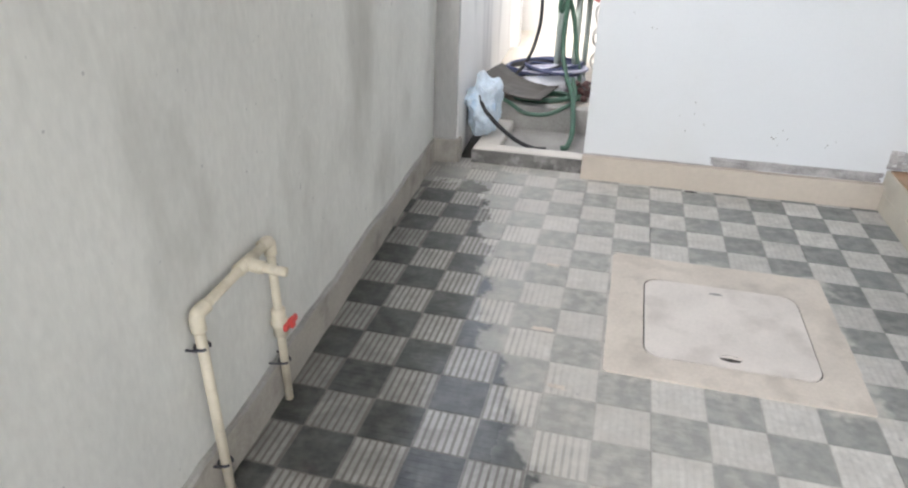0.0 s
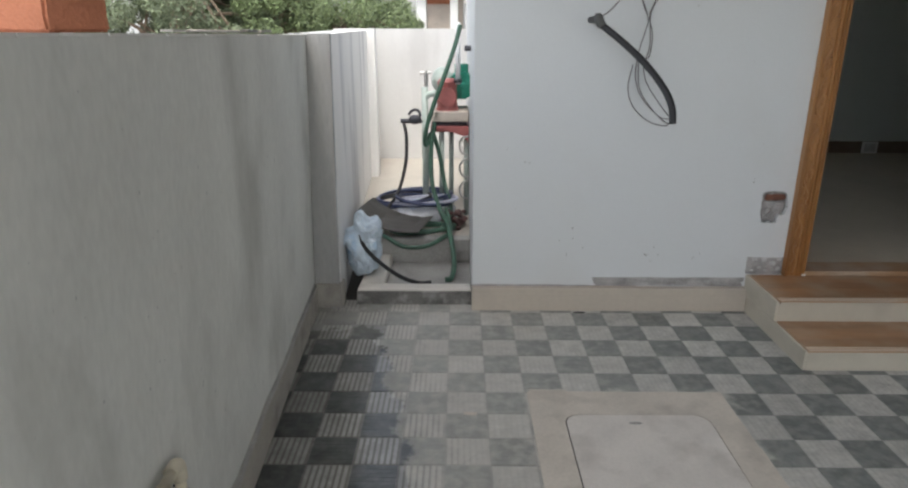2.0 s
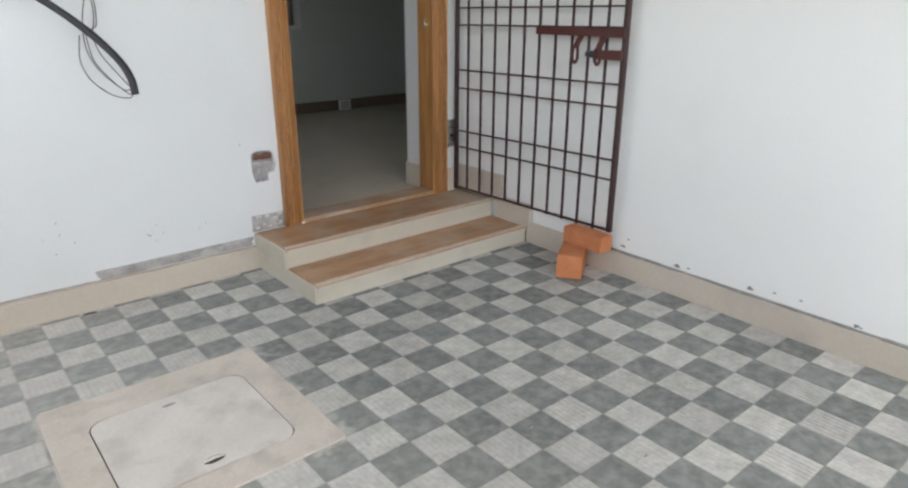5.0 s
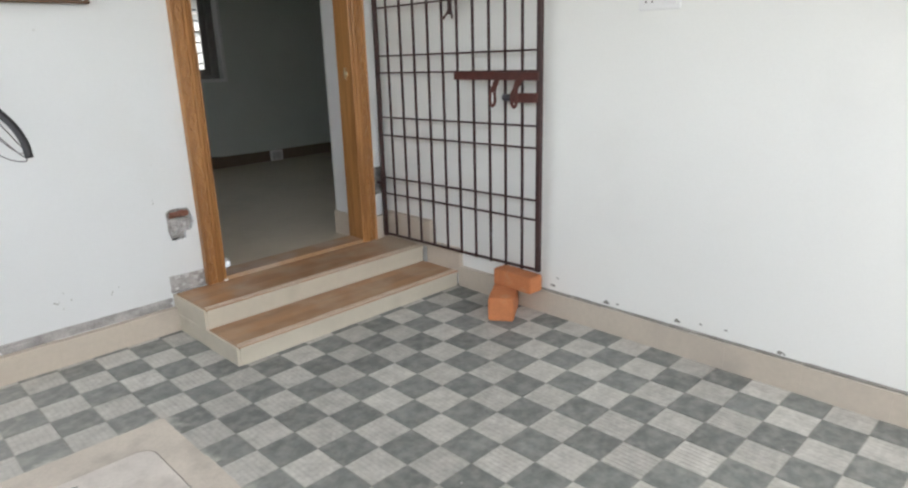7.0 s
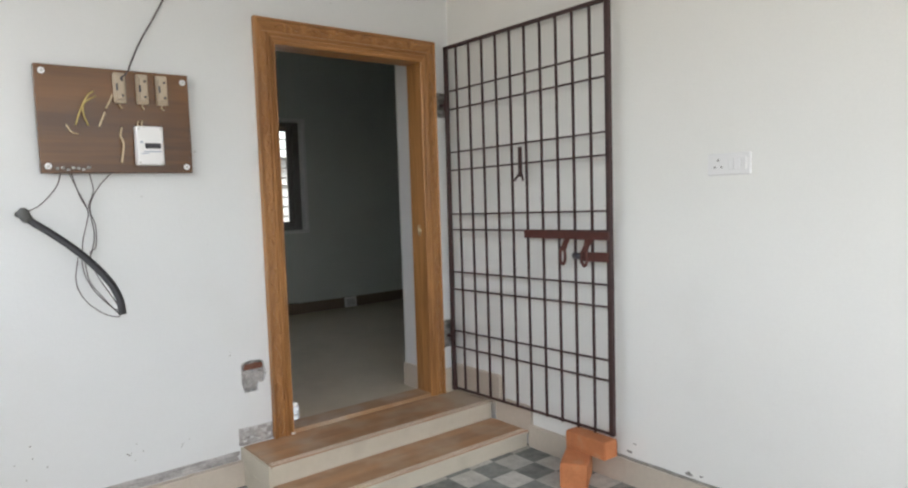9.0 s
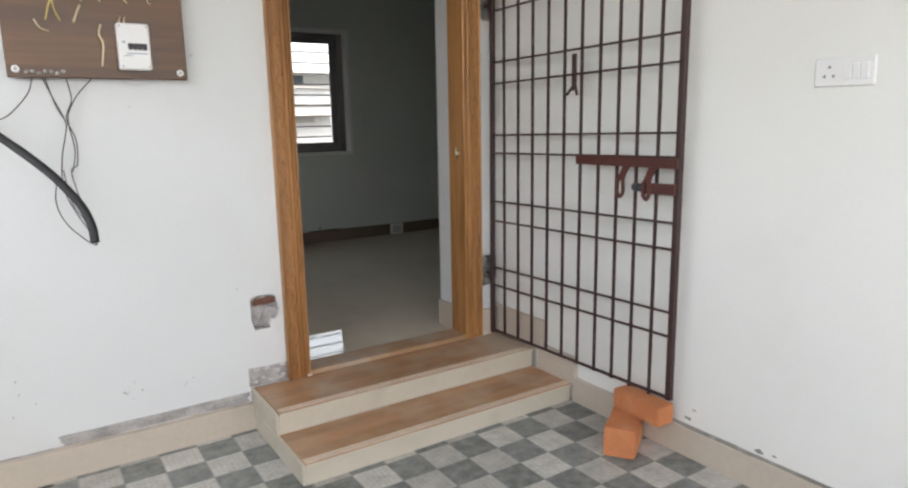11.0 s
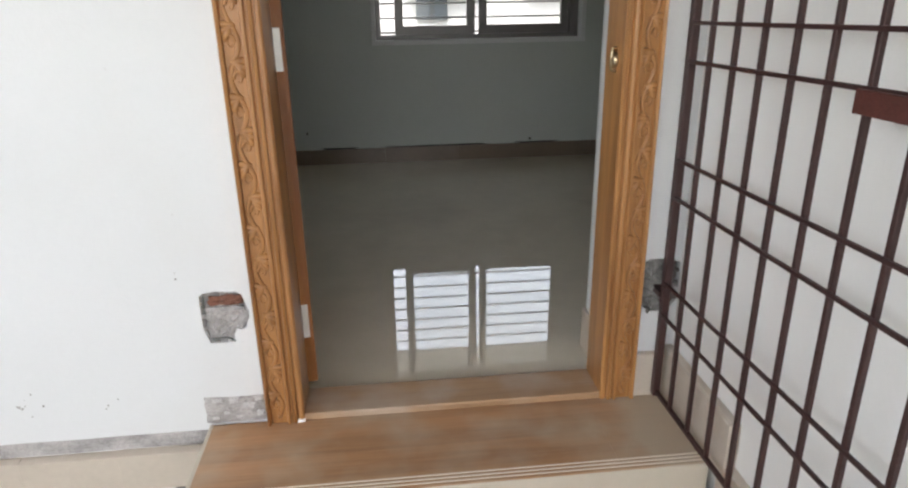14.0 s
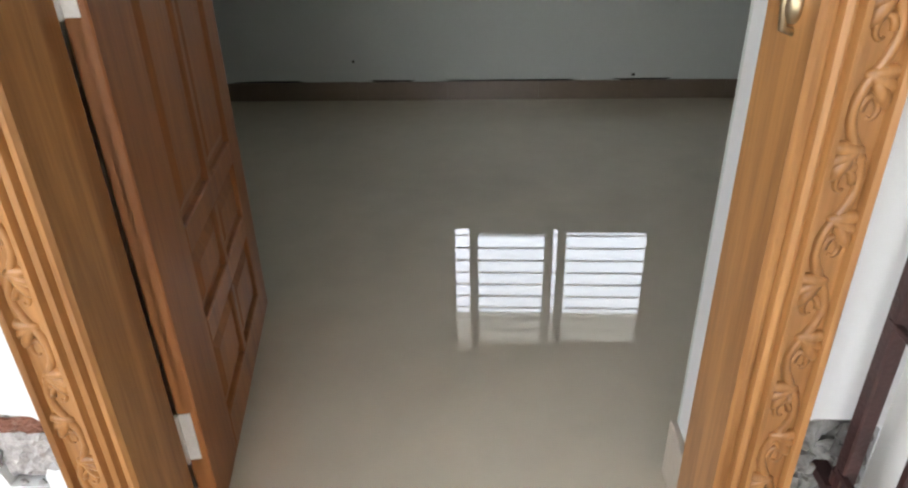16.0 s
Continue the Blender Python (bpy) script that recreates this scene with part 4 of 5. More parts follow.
# ---- bricks ----
def brick_thing(name, label, m, size, material, seed, group=""):
    bm = bmesh.new()
    a, b, c = size
    box(bm, -a / 2, a / 2, -b / 2, b / 2, 0, c)
    bmesh.ops.subdivide_edges(bm, edges=list(bm.edges), cuts=3, use_grid_fill=True)
    bmesh.ops.bevel(bm, geom=[e for e in bm.edges if e.calc_face_angle(0) > 1], offset=0.005, segments=2, affect="EDGES")
    for v in bm.verts:
        n = noise.noise_vector(v.co * 28 + Vector((seed, 0, 0)))
        k = 0.0025
        v.co += Vector((n.x * k, n.y * k, n.z * k * (0 if v.co.z < 0.004 else 1)))
    ob = tagged(link(name, bm, material), label, "brick", group)
    ob.matrix_world = m
    return ob


brick_thing("brick", "worn red brick lying on the parapet top", pose(-0.823, 1.378, par_top(1.38) + 0.0015, 0, 0, -20), (0.23, 0.125, 0.095), BRICK, 1)
brick_thing("brick", "orange brick propping up the open iron gate", pose(2.693, 2.150, 0.127, 0, 0, 88), (0.255, 0.095, 0.086), ORANGE_BRICK, 2, "bricks under the gate")
brick_thing("brick", "orange brick lying under another beside the wall", pose(2.606, 2.170, 0.002, 0, 0, 33), (0.235, 0.128, 0.124), ORANGE_BRICK, 3, "bricks under the gate")


# ---- drain chamber ----
def rrect(x0, x1, y0, y1, r, n=6):
    out = []
    for cx, cy, a0 in ((x1 - r, y1 - r, 0), (x0 + r, y1 - r, 90), (x0 + r, y0 + r, 180), (x1 - r, y0 + r, 270)):
        for k in range(n + 1):
            a = radians(a0 + 90 * k / n)
            out.append((cx + r * math.cos(a), cy + r * math.sin(a)))
    return out


def ring(bm, outer, inner, z0, z1):
    n = len(outer)
    L = [[bm.verts.new((x, y, z)) for x, y in loop] for loop, z in ((outer, z0), (outer, z1), (inner, z1), (inner, z0))]
    for p, q in zip(L, L[1:]):
        for k in range(n):
            bm.faces.new((p[k], p[(k + 1) % n], q[(k + 1) % n], q[k]))


mh = thing("drain_chamber", "square dusty cast drain cover set in a cement surround", "drain cover")
cx0, cx1, cy0, cy1 = 0.307, 0.838, 1.805, 2.300
bm = bmesh.new()
outer = [(x + 0.006 * noise.noise((x * 9, y * 9, 0)), y + 0.006 * noise.noise((x * 9, y * 9, 5))) for x, y in rrect(0.188, 0.945, 1.70, 2.462, 0.012)]
ring(bm, outer, rrect(cx0, cx1, cy0, cy1, 0.055), -0.01, 0.007)
part("surround", bm, CONCRETE_RIM, mh, "smooth cement surround")
bm = bmesh.new()
prism(bm, rrect(cx0 - 0.002, cx1 + 0.002, cy0 - 0.002, cy1 + 0.002, 0.056), 2, -0.008, 0.0025)
part("seat", bm, GAP, mh)
bm = bmesh.new()
ins = rrect(cx0 + 0.0045, cx1 - 0.0045, cy0 + 0.0045, cy1 - 0.0045, 0.052)
prism(bm, ins, 2, 0.0, 0.0085)
bmesh.ops.bevel(bm, geom=[e for e in bm.edges if all(v.co.z > 0.008 for v in e.verts)], offset=0.002, segments=1, affect="EDGES")
cover = part("cover", bm, CONCRETE_LID, mh, "dusty pinkish grey cover")
for hx, hy, ww, hh in ((0.572, 1.856, 0.034, 0.017), (0.560, 2.243, 0.024, 0.007)):
    bm = bmesh.new()
    prism(bm, [(hx + ww * math.cos(a), hy + hh * math.sin(a)) for a in [math.pi * k / 8 for k in range(16)]], 2, 0.0082, 0.0092)
    part("lifting_slot", bm, GAP if hh > 0.01 else CEMENT, cover)
    if hh > 0.01:
        tubed("lifting_bar", [(hx - ww, hy + 0.002, 0.0095), (hx, hy + 0.003, 0.013), (hx + ww, hy + 0.001, 0.0095)], 0.0045, CONCRETE_LID, cover, 6)
bm = bmesh.new()                          # cement squeezed over the neighbouring tiles
for k, (sx, sy, sw, sh) in enumerate(((0.20, 2.455, 0.14, 0.03), (0.935, 1.9, 0.02, 0.2), (-0.06, 2.30, 0.05, 0.02), (-0.05, 1.86, 0.07, 0.02), (0.04, 1.58, 0.05, 0.02))):
    rough_patch(bm, (sx, sy, 0.0012), (1, 0, 0), (0, 1, 0), sw, sh, 0.0035, k * 2.1, 0.25, 7)
tagged(link("cement_spill", bm, CONCRETE_RIM), "thin cement spilled on the paving by the drain", "cement spill", kind="structure")

bm = bmesh.new()
random.seed(9)
for k in range(40):
    sphere(bm, (random.uniform(-0.72, -0.45), 3.285 - abs(random.gauss(0, 0.05)), 0.003), random.uniform(0.003, 0.009), (1, 1, 0.6), 6, 4, lump=0.5, seed=k)
for k in range(26):
    sphere(bm, (random.uniform(-0.5, 2.5), random.uniform(0.6, 3.1), 0.001), random.uniform(0.0015, 0.004), (1, 1, 0.7), 5, 4, lump=0.4, seed=k)
for x, y, r in ((1.62, 1.02, 0.006), (1.45, 1.35, 0.005), (2.02, 1.22, 0.004), (0.98, 1.62, 0.005)):
    sphere(bm, (x, y, 0.002), r, (1.2, 1, 0.6), 6, 4, lump=0.5, seed=x)
tagged(link("mortar_crumbs", bm, MORTAR), "grey mortar crumbs scattered on the paving", "rubble", kind="stuff")
bm = bmesh.new()
prism(bm, [(0.527 + 0.030 * math.cos(a), 3.225 + 0.009 * math.sin(a)) for a in [math.pi * k / 7 for k in range(14)]], 2, -0.001, 0.0013)
tagged(link("drain_slot", bm, GAP), "small dark drain slot in the paving by the wall", "drain", kind="structure")

# ---- plumbing on the parapet ----
pv = thing("water_pipe", "cream plastic water pipe with red tap on the parapet", "pipe")
px = lambda y, off=0.04: par_in(y) + off
ya, yb, zt = 0.999, 1.336, 0.507
R = 0.0118
tubed("riser_pipe", [(px(ya), ya, 0.0), (px(ya), ya, zt)], R, PVC, pv, 12)
tubed("cross_pipe", [(px(ya), ya, zt), (px(yb), yb, zt)], R, PVC, pv, 12)
tubed("drop_pipe", [(px(yb), yb, 0.002), (px(yb), yb, zt)], R, PVC, pv, 12)
for y in (ya, yb):
    bm = bmesh.new()
    d = 0.035 if y == ya else -0.035
    tube(bm, curve_pts([(px(y), y, zt - 0.04), (px(y), y, zt - 0.01), (px(y), y + d * 0.3, zt), (px(y), y + d, zt)], 5), 0.0162, 12)
    part("elbow", bm, PVC, pv, smooth=True)
bm = bmesh.new()
ym = 1.215
tube(bm, [(px(ym), ym - 0.035, zt), (px(ym), ym + 0.035, zt)], 0.0162, 12)
tube(bm, [(px(ym), ym, zt), (px(ym) + 0.045, ym, zt - 0.004)], 0.0162, 12)
tee = part("tee", bm, PVC, pv, smooth=True)
tubed("stub", [(px(ym) + 0.03, ym, zt - 0.003), (px(ym) + 0.10, ym + 0.005, zt - 0.010)], R, PVC, tee, 12)
bm = bmesh.new()
tube(bm, [(px(yb), yb, 0.222), (px(yb), yb, 0.302)], 0.019, 12)
sphere(bm, (px(yb), yb, 0.262), 0.024, (1, 1, 1), 12, 8)
tube(bm, [(px(yb), yb, 0.262), (px(yb) + 0.03, yb, 0.265)], 0.012, 10)
valve = part("valve", bm, PVC, pv, smooth=True)
bm = bmesh.new()
box(bm, px(yb) + 0.026, px(yb) + 0.038, yb - 0.034, yb + 0.034, 0.256, 0.276, bevel=0.005, seg=2)
box(bm, px(yb) + 0.026, px(yb) + 0.044, yb - 0.010, yb + 0.010, 0.252, 0.280, bevel=0.004)
part("tap_handle", bm, REDPL, valve, "red plastic tap handle")
for y, z in ((ya, 0.427), (ya, 0.095), (yb, 0.135), (1.334, 0.430)):
    bm = bmesh.new()
    tube(bm, [(px(y) + 0.016 * math.cos(a), y + 0.016 * math.sin(a), z) for a in [radians(20 + 24 * k) for k in range(14)]], 0.0032, 6)
    tube(bm, [(px(y) - 0.042, y - 0.025, z), (px(y), y - 0.018, z)], 0.003, 6)
    tube(bm, [(px(y) - 0.042, y + 0.028, z + 0.004), (px(y), y + 0.018, z)], 0.003, 6)
    part("pipe_clamp", bm, DARKPL, pv, "rusty dark wire clamp")

# ---- meter board ----
mb = thing("meter_board", "brown laminate meter board with fuse holders and loose wires", "meter board")
BY = 3.232
bm = bmesh.new()
box(bm, 0.585, 1.190, BY, 3.262, 1.556, 2.000, bevel=0.003)
part("board", bm, BOARD_WOOD, mb)
for x, z in ((0.612, 1.585), (1.163, 1.582), (0.612, 1.972), (1.165, 1.965)):
    bm = bmesh.new()
    tube(bm, [(x, BY + 0.001, z), (x, BY - 0.004, z)], 0.013, 14)
    w = part("washer", bm, PLASTIC, mb, "white screw washer")
    tubed("screw", [(x, BY - 0.003, z), (x, BY - 0.007, z)], 0.006, STEEL, w, 8)
    tubed("spacer", [(x, 3.26, z), (x, YB + 0.002, z)], 0.01, DARKPL, mb, 8)
for x in (0.897, 0.988, 1.069):
    bm = bmesh.new()
    box(bm, x - 0.024, x + 0.024, BY - 0.022, BY + 0.001, 1.855, 1.985, bevel=0.004)
    box(bm, x - 0.018, x + 0.018, BY - 0.040, BY - 0.021, 1.868, 1.972, bevel=0.004)
    fu = part("fuse_holder", bm, IVORY, mb, "ivory fuse holder")
    for dz in (1.885, 1.952):
        tubed("terminal", [(x + 0.006, BY - 0.041, dz), (x + 0.006, BY - 0.036, dz)], 0.0055, DARKPL, fu, 8)
    boxed("grip", (x - 0.019, x - 0.011, BY - 0.0412, BY - 0.038, 1.905, 1.935), DARKPL, fu)
    tubed("wire_tail", curve_pts([(x + 0.002, BY - 0.008, 1.858), (x - 0.004, BY - 0.012, 1.845), (x + 0.006, BY - 0.014, 1.832)], 4), 0.003, CREAM, fu, 6)
bm = bmesh.new()
box(bm, 0.944, 1.056, BY - 0.048, BY + 0.001, 1.588, 1.757, bevel=0.005)
mc = part("breaker_box", bm, PLASTIC, mb, "white breaker box with a four-pole switch")
boxed("switch_window", (0.977, 1.043, BY - 0.0495, BY - 0.047, 1.664, 1.684), DARKPL, mc, 0.001)
for k in range(4):
    boxed("switch_lever", (0.980 + k * 0.0162, 0.990 + k * 0.0162, BY - 0.056, BY - 0.049, 1.660, 1.678), DARKPL, mc, 0.001)
boxed("printed_line", (0.972, 1.044, BY - 0.0492, BY - 0.0475, 1.645, 1.649), BLUEPRINT, mc)
boxed("printed_line", (0.960, 0.992, BY - 0.0492, BY - 0.0475, 1.637, 1.640), BLUEPRINT, mc)
boxed("printed_line", (0.958, 0.969, BY - 0.0492, BY - 0.0475, 1.684, 1.692), BLUEPRINT, mc)
for x, z in ((0.954, 1.600), (1.046, 1.600), (0.954, 1.746), (1.046, 1.746)):
    tubed("cover_screw", [(x, BY - 0.047, z), (x, BY - 0.0505, z)], 0.0042, STEEL, mc, 6)
for x in (0.962, 0.978):
    tubed("wire_tail", curve_pts([(x, BY - 0.02, 1.754), (x - 0.003, BY - 0.022, 1.768), (x + 0.003, BY - 0.012, 1.783)], 4), 0.0028, CREAM, mc, 6)
for name, pts, r, mt in (
        ("wire", [(0.722, BY - 0.003, 1.757), (0.742, BY - 0.018, 1.82), (0.768, BY - 0.022, 1.875), (0.795, BY - 0.016, 1.900)], 0.0035, YELLOW),
        ("wire", [(0.769, BY - 0.003, 1.757), (0.752, BY - 0.020, 1.80), (0.755, BY - 0.026, 1.845), (0.802, BY - 0.018, 1.880)], 0.0035, YELLOW),
        ("wire", [(0.810, BY - 0.004, 1.754), (0.822, BY - 0.014, 1.785), (0.836, BY - 0.004, 1.815)], 0.004, CREAM),
        ("wire", [(0.841, BY - 0.004, 1.832), (0.855, BY - 0.016, 1.862), (0.868, BY - 0.020, 1.892)], 0.004, CREAM),
        ("wire", [(0.687, BY - 0.003, 1.757), (0.703, BY - 0.014, 1.727), (0.729, BY - 0.008, 1.718)], 0.003, CREAM),
        ("wire", [(0.898, BY - 0.003, 1.752), (0.888, BY - 0.014, 1.715), (0.898, BY - 0.018, 1.68), (0.888, BY - 0.008, 1.60)], 0.0042, CREAM),
        ("supply_cable", [(0.895, BY - 0.045, 1.955), (0.925, BY - 0.05, 1.985), (0.948, BY - 0.02, 2.03), (1.01, 3.262, 2.15), (1.12, 3.272, 2.35), (1.26, 3.272, 2.70), (1.30, 3.276, 3.05)], 0.004, WIRE)):
    tubed(name, curve_pts(pts, 6), r, mt, mb, 6)
bm = bmesh.new()
for k in range(7):
    sphere(bm, (0.645 + k * 0.019, BY - 0.006, 1.575 + 0.004 * math.sin(k * 2.3)), 0.009, (1, 0.6, 0.7), 6, 4, lump=0.4, seed=k)
part("wire_joint", bm, [STEEL], mb, "bare twisted wire joints")
for k, pts in enumerate((
        [(0.66, 3.27, 1.556), (0.64, 3.268, 1.50), (0.58, 3.266, 1.43), (0.535, 3.262, 1.405)],
        [(0.692, 3.27, 1.556), (0.715, 3.262, 1.49), (0.742, 3.255, 1.42), (0.752, 3.26, 1.38)],
        [(0.70, 3.27, 1.556), (0.722, 3.258, 1.46), (0.748, 3.25, 1.395), (0.74, 3.255, 1.34), (0.722, 3.262, 1.26), (0.716, 3.26, 1.15), (0.745, 3.235, 1.06), (0.775, 3.05, 1.0), (0.768, 2.88, 1.01)],
        [(0.768, 3.27, 1.556), (0.776, 3.262, 1.48), (0.752, 3.252, 1.41), (0.775, 3.258, 1.33), (0.77, 3.26, 1.24), (0.748, 3.262, 1.215), (0.76, 3.24, 1.13), (0.775, 3.05, 1.05), (0.768, 2.88, 1.02)],
        [(0.85, 3.27, 1.556), (0.80, 3.265, 1.50), (0.765, 3.256, 1.44), (0.757, 3.252, 1.39), (0.768, 3.26, 1.29), (0.752, 3.262, 1.21)],
        [(0.70, 3.262, 1.20), (0.685, 3.255, 1.10), (0.71, 3.24, 1.02), (0.76, 3.16, 0.965), (0.78, 2.97, 0.97), (0.768, 2.86, 1.005)],
        [(0.722, 3.262, 1.22), (0.735, 3.25, 1.10), (0.775, 3.18, 1.02), (0.782, 2.98, 0.985), (0.768, 2.86, 1.0)])):
    tubed("wire", curve_pts(pts, 8), 0.0022, WIRE, mb, 5)
hose = thing("conduit_pipe", "black flexible conduit pipe hanging out of the wall", "conduit")
tubed("tube", curve_pts([(0.502, 3.295, 1.392), (0.502, 3.20, 1.392), (0.508, 3.115, 1.378), (0.590, 3.03, 1.306), (0.672, 2.955, 1.222), (0.738, 2.885, 1.128), (0.762, 2.842, 1.060), (0.766, 2.825, 1.000)], 8), 0.0140, BLACK, hose, 12)
bm = bmesh.new()
tube(bm, curve_pts([(0.497, 3.118, 1.408), (0.500, 3.105, 1.398), (0.506, 3.098, 1.382), (0.518, 3.095, 1.366)], 4), [0.012, 0.016, 0.0185, 0.020, 0.021, 0.021, 0.021, 0.0205, 0.020, 0.0195, 0.019, 0.018, 0.015], 12)
part("tube_end", bm, DARK_GREY, hose, "grey taped end of the conduit", smooth=True)

# ---- switch plate ----
sw = thing("switch_plate", "white switch and socket plate on the white side wall", "switch plate")
boxed("plate", (XR - 0.010, XR + 0.001, 1.378, 1.562, 1.462, 1.552), PLASTIC, sw, 0.004)
for k in range(3):
    boxed("rocker", (XR - 0.014, XR - 0.009, 1.395 + k * 0.026, 1.417 + k * 0.026, 1.482, 1.532), PLASTIC, sw, 0.002)
bm = bmesh.new()
for dy, dz in ((0, 0.018), (-0.014, -0.010), (0.014, -0.010)):
    tube(bm, [(XR - 0.0095, 1.515 + dy, 1.505 + dz), (XR - 0.0112, 1.515 + dy, 1.505 + dz)], 0.005, 8)
part("socket_hole", bm, CEMENT, sw)

# ---- room: skirting, box, window ----
skirt = thing("baseboard_room", "brown ceramic skirting in the room", "skirting", kind="structure")
for k in range(9):
    boxed("tile", (0.22 + k * 0.565, 0.22 + k * 0.565 + 0.5642, 6.608, 6.621, 0.175, 0.300 + 0.002 * (k % 2)), INT_SKIRT, skirt, 0.001)
bm = bmesh.new()
for k, (xa, w) in enumerate(((1.45, 0.25), (1.98, 0.7), (2.95, 0.3), (0.6, 0.4))):
    rough_patch(bm, (xa, 6.6195, 0.300), (1, 0, 0), (0, 0, 1), w, 0.011, 0.004, k, 0.4, 10)
rough_patch(bm, (3.04, 6.6195, 0.325), (1, 0, 0), (0, 0, 1), 0.02, 0.016, 0.003, 9, 0.2, 3)
rough_patch(bm, (1.33, 6.6195, 0.42), (1, 0, 0), (0, 0, 1), 0.014, 0.016, 0.003, 9, 0.2, 3)
tagged(link("mortar_joint_room", bm, GAP), "dark gaps above the room skirting", "mortar", kind="structure")
so = thing("socket_box", "pale socket box set into the room skirting", "socket box")
boxed("frame", (3.84, 3.99, 6.594, 6.61, 0.187, 0.298), PLASTIC, so, 0.004)
boxed("face", (3.86, 3.97, 6.588, 6.596, 0.200, 0.282), PALE_MORTAR, so, 0.003)

wn1 = thing("window_1", "dark aluminium sliding window with white surround and horizontal iron bars", "window", kind="structure")
WX0, WX1, WZ0, WZ1 = 1.89, 3.42, 1.085, 2.24
bm = bmesh.new()
for d in ((WX0 - 0.03, WX1 + 0.03, 6.600, 6.70, WZ0 - 0.028, WZ0 + 0.004), (WX0 - 0.03, WX1 + 0.03, 6.600, 6.70, WZ1 - 0.004, WZ1 + 0.028),
          (WX0 - 0.03, WX0 + 0.004, 6.601, 6.70, WZ0, WZ1), (WX1 - 0.004, WX1 + 0.03, 6.601, 6.70, WZ0, WZ1)):
    box(bm, *d, bevel=0.003)
part("surround", bm, WHITE, wn1, "white window surround")
bm = bmesh.new()
for d in ((WX0 + 0.004, WX1 - 0.004, 6.70, 6.77, WZ0 + 0.004, WZ0 + 0.035), (WX0 + 0.004, WX1 - 0.004, 6.70, 6.77, WZ1 - 0.035, WZ1 - 0.004),
          (WX0 + 0.004, WX0 + 0.04, 6.70, 6.77, WZ0 + 0.035, WZ1 - 0.035), (WX1 - 0.07, WX1 - 0.004, 6.70, 6.77, WZ0 + 0.035, WZ1 - 0.035)):
    box(bm, *d, bevel=0.002)
part("window_frame", bm, ALU, wn1)
for xa, xb, yy in ((2.035, 2.632, 6.722), (2.664, 3.352, 6.748)):
    bm = bmesh.new()
    for d in ((xa, xb, yy - 0.011, yy + 0.011, WZ0 + 0.036, WZ0 + 0.098), (xa, xb, yy - 0.011, yy + 0.011, WZ1 - 0.098, WZ1 - 0.036),
              (xa, xa + 0.062, yy - 0.011, yy + 0.011, WZ0 + 0.098, WZ1 - 0.098), (xb - 0.062, xb, yy - 0.011, yy + 0.011, WZ0 + 0.098, WZ1 - 0.098)):
        box(bm, *d, bevel=0.002)
    sash = part("sash", bm, ALU, wn1)
    pane = boxed("pane", (xa + 0.060, xb - 0.060, yy - 0.0025, yy + 0.0025, WZ0 + 0.096, WZ1 - 0.096), glass, sash)
    pane.visible_shadow = False
for k in range(11):
    z = 1.135 + k * 0.1033
    tubed("window_bar", [(WX0 + 0.005, 6.80, z), (WX1 - 0.005, 6.80, z)], 0.0072, ALU, wn1, 6)
tagged(boxed("window_canopy", (1.6, 3.7, 6.85, 7.42, 2.31, 2.38), WHITE), "white concrete sunshade above the window", "sunshade", kind="structure")

# ---- wash basin in the side passage ----
wb = thing("wash_basin", "low grey cement wash basin block at the passage mouth", "wash basin")
boxed("floor", (-0.60, -0.014, 3.335, 3.93, -0.005, 0.030), CEMENT, wb, 0.003)
boxed("front_rim", (-0.60, -0.014, 3.325, 3.415, -0.004, 0.080), BASIN_RIM, wb, 0.008)
boxed("front_face", (-0.603, -0.016, 3.318, 3.326, -0.003, 0.074), MORTAR_DARK, wb, 0.003)
boxed("side_rim", (-0.598, -0.47, 3.414, 3.93, -0.003, 0.079), BASIN_RIM, wb, 0.008)
boxed("back_rim", (-0.60, -0.014, 3.87, 3.94, -0.003, 0.178), CEMENT, wb, 0.006)

# ---- junk in the side passage ----
bag = bmesh.new()
for v in sphere(bag, (0, 0, 0), 1.0, (0.096, 0.13, 0.160), 40, 26):
    n1 = noise.noise(v.co * 14)
    n2 = noise.noise(v.co * 34 + Vector((3, 1, 2)))
    v.co *= 1 + 0.30 * n1 + 0.16 * n2 + 0.06 * abs(noise.noise(v.co * 70))
    v.co.z = max(v.co.z, -0.168)
bago = tagged(link("plastic_bag", bag, BLUEBAG, None, False), "crumpled blue and white plastic bag of rubbish", "plastic bag")
bago.location = (-0.587, 3.575, 0.248)
bm = bmesh.new()
for v in sphere(bm, (0, 0, 0), 1.0, (0.24, 0.20, 0.075), 26, 14):
    v.co *= 1 + 0.15 * noise.noise(v.co * 12) + 0.06 * noise.noise(v.co * 35)
    v.co.z = max(v.co.z, -0.055)
sk = tagged(link("cement_sack", bm, SACK, None, True), "half-empty white woven sack under coiled hoses", "sack")
sk.location = (-0.33, 4.30, 0.226)
sh = bmesh.new()
box(sh, -0.20, 0.20, -0.13, 0.13, 0, 0.010)
bmesh.ops.subdivide_edges(sh, edges=list(sh.edges), cuts=5, use_grid_fill=True)
for v in sh.verts:
    v.co.z += 0.06 * (v.co.x / 0.22) ** 2 + 0.012 * noise.noise(v.co * 9)
sheet = tagged(link("metal_tray", sh, SHEET), "bent weathered grey mortar tray leaning on hoses", "tray")
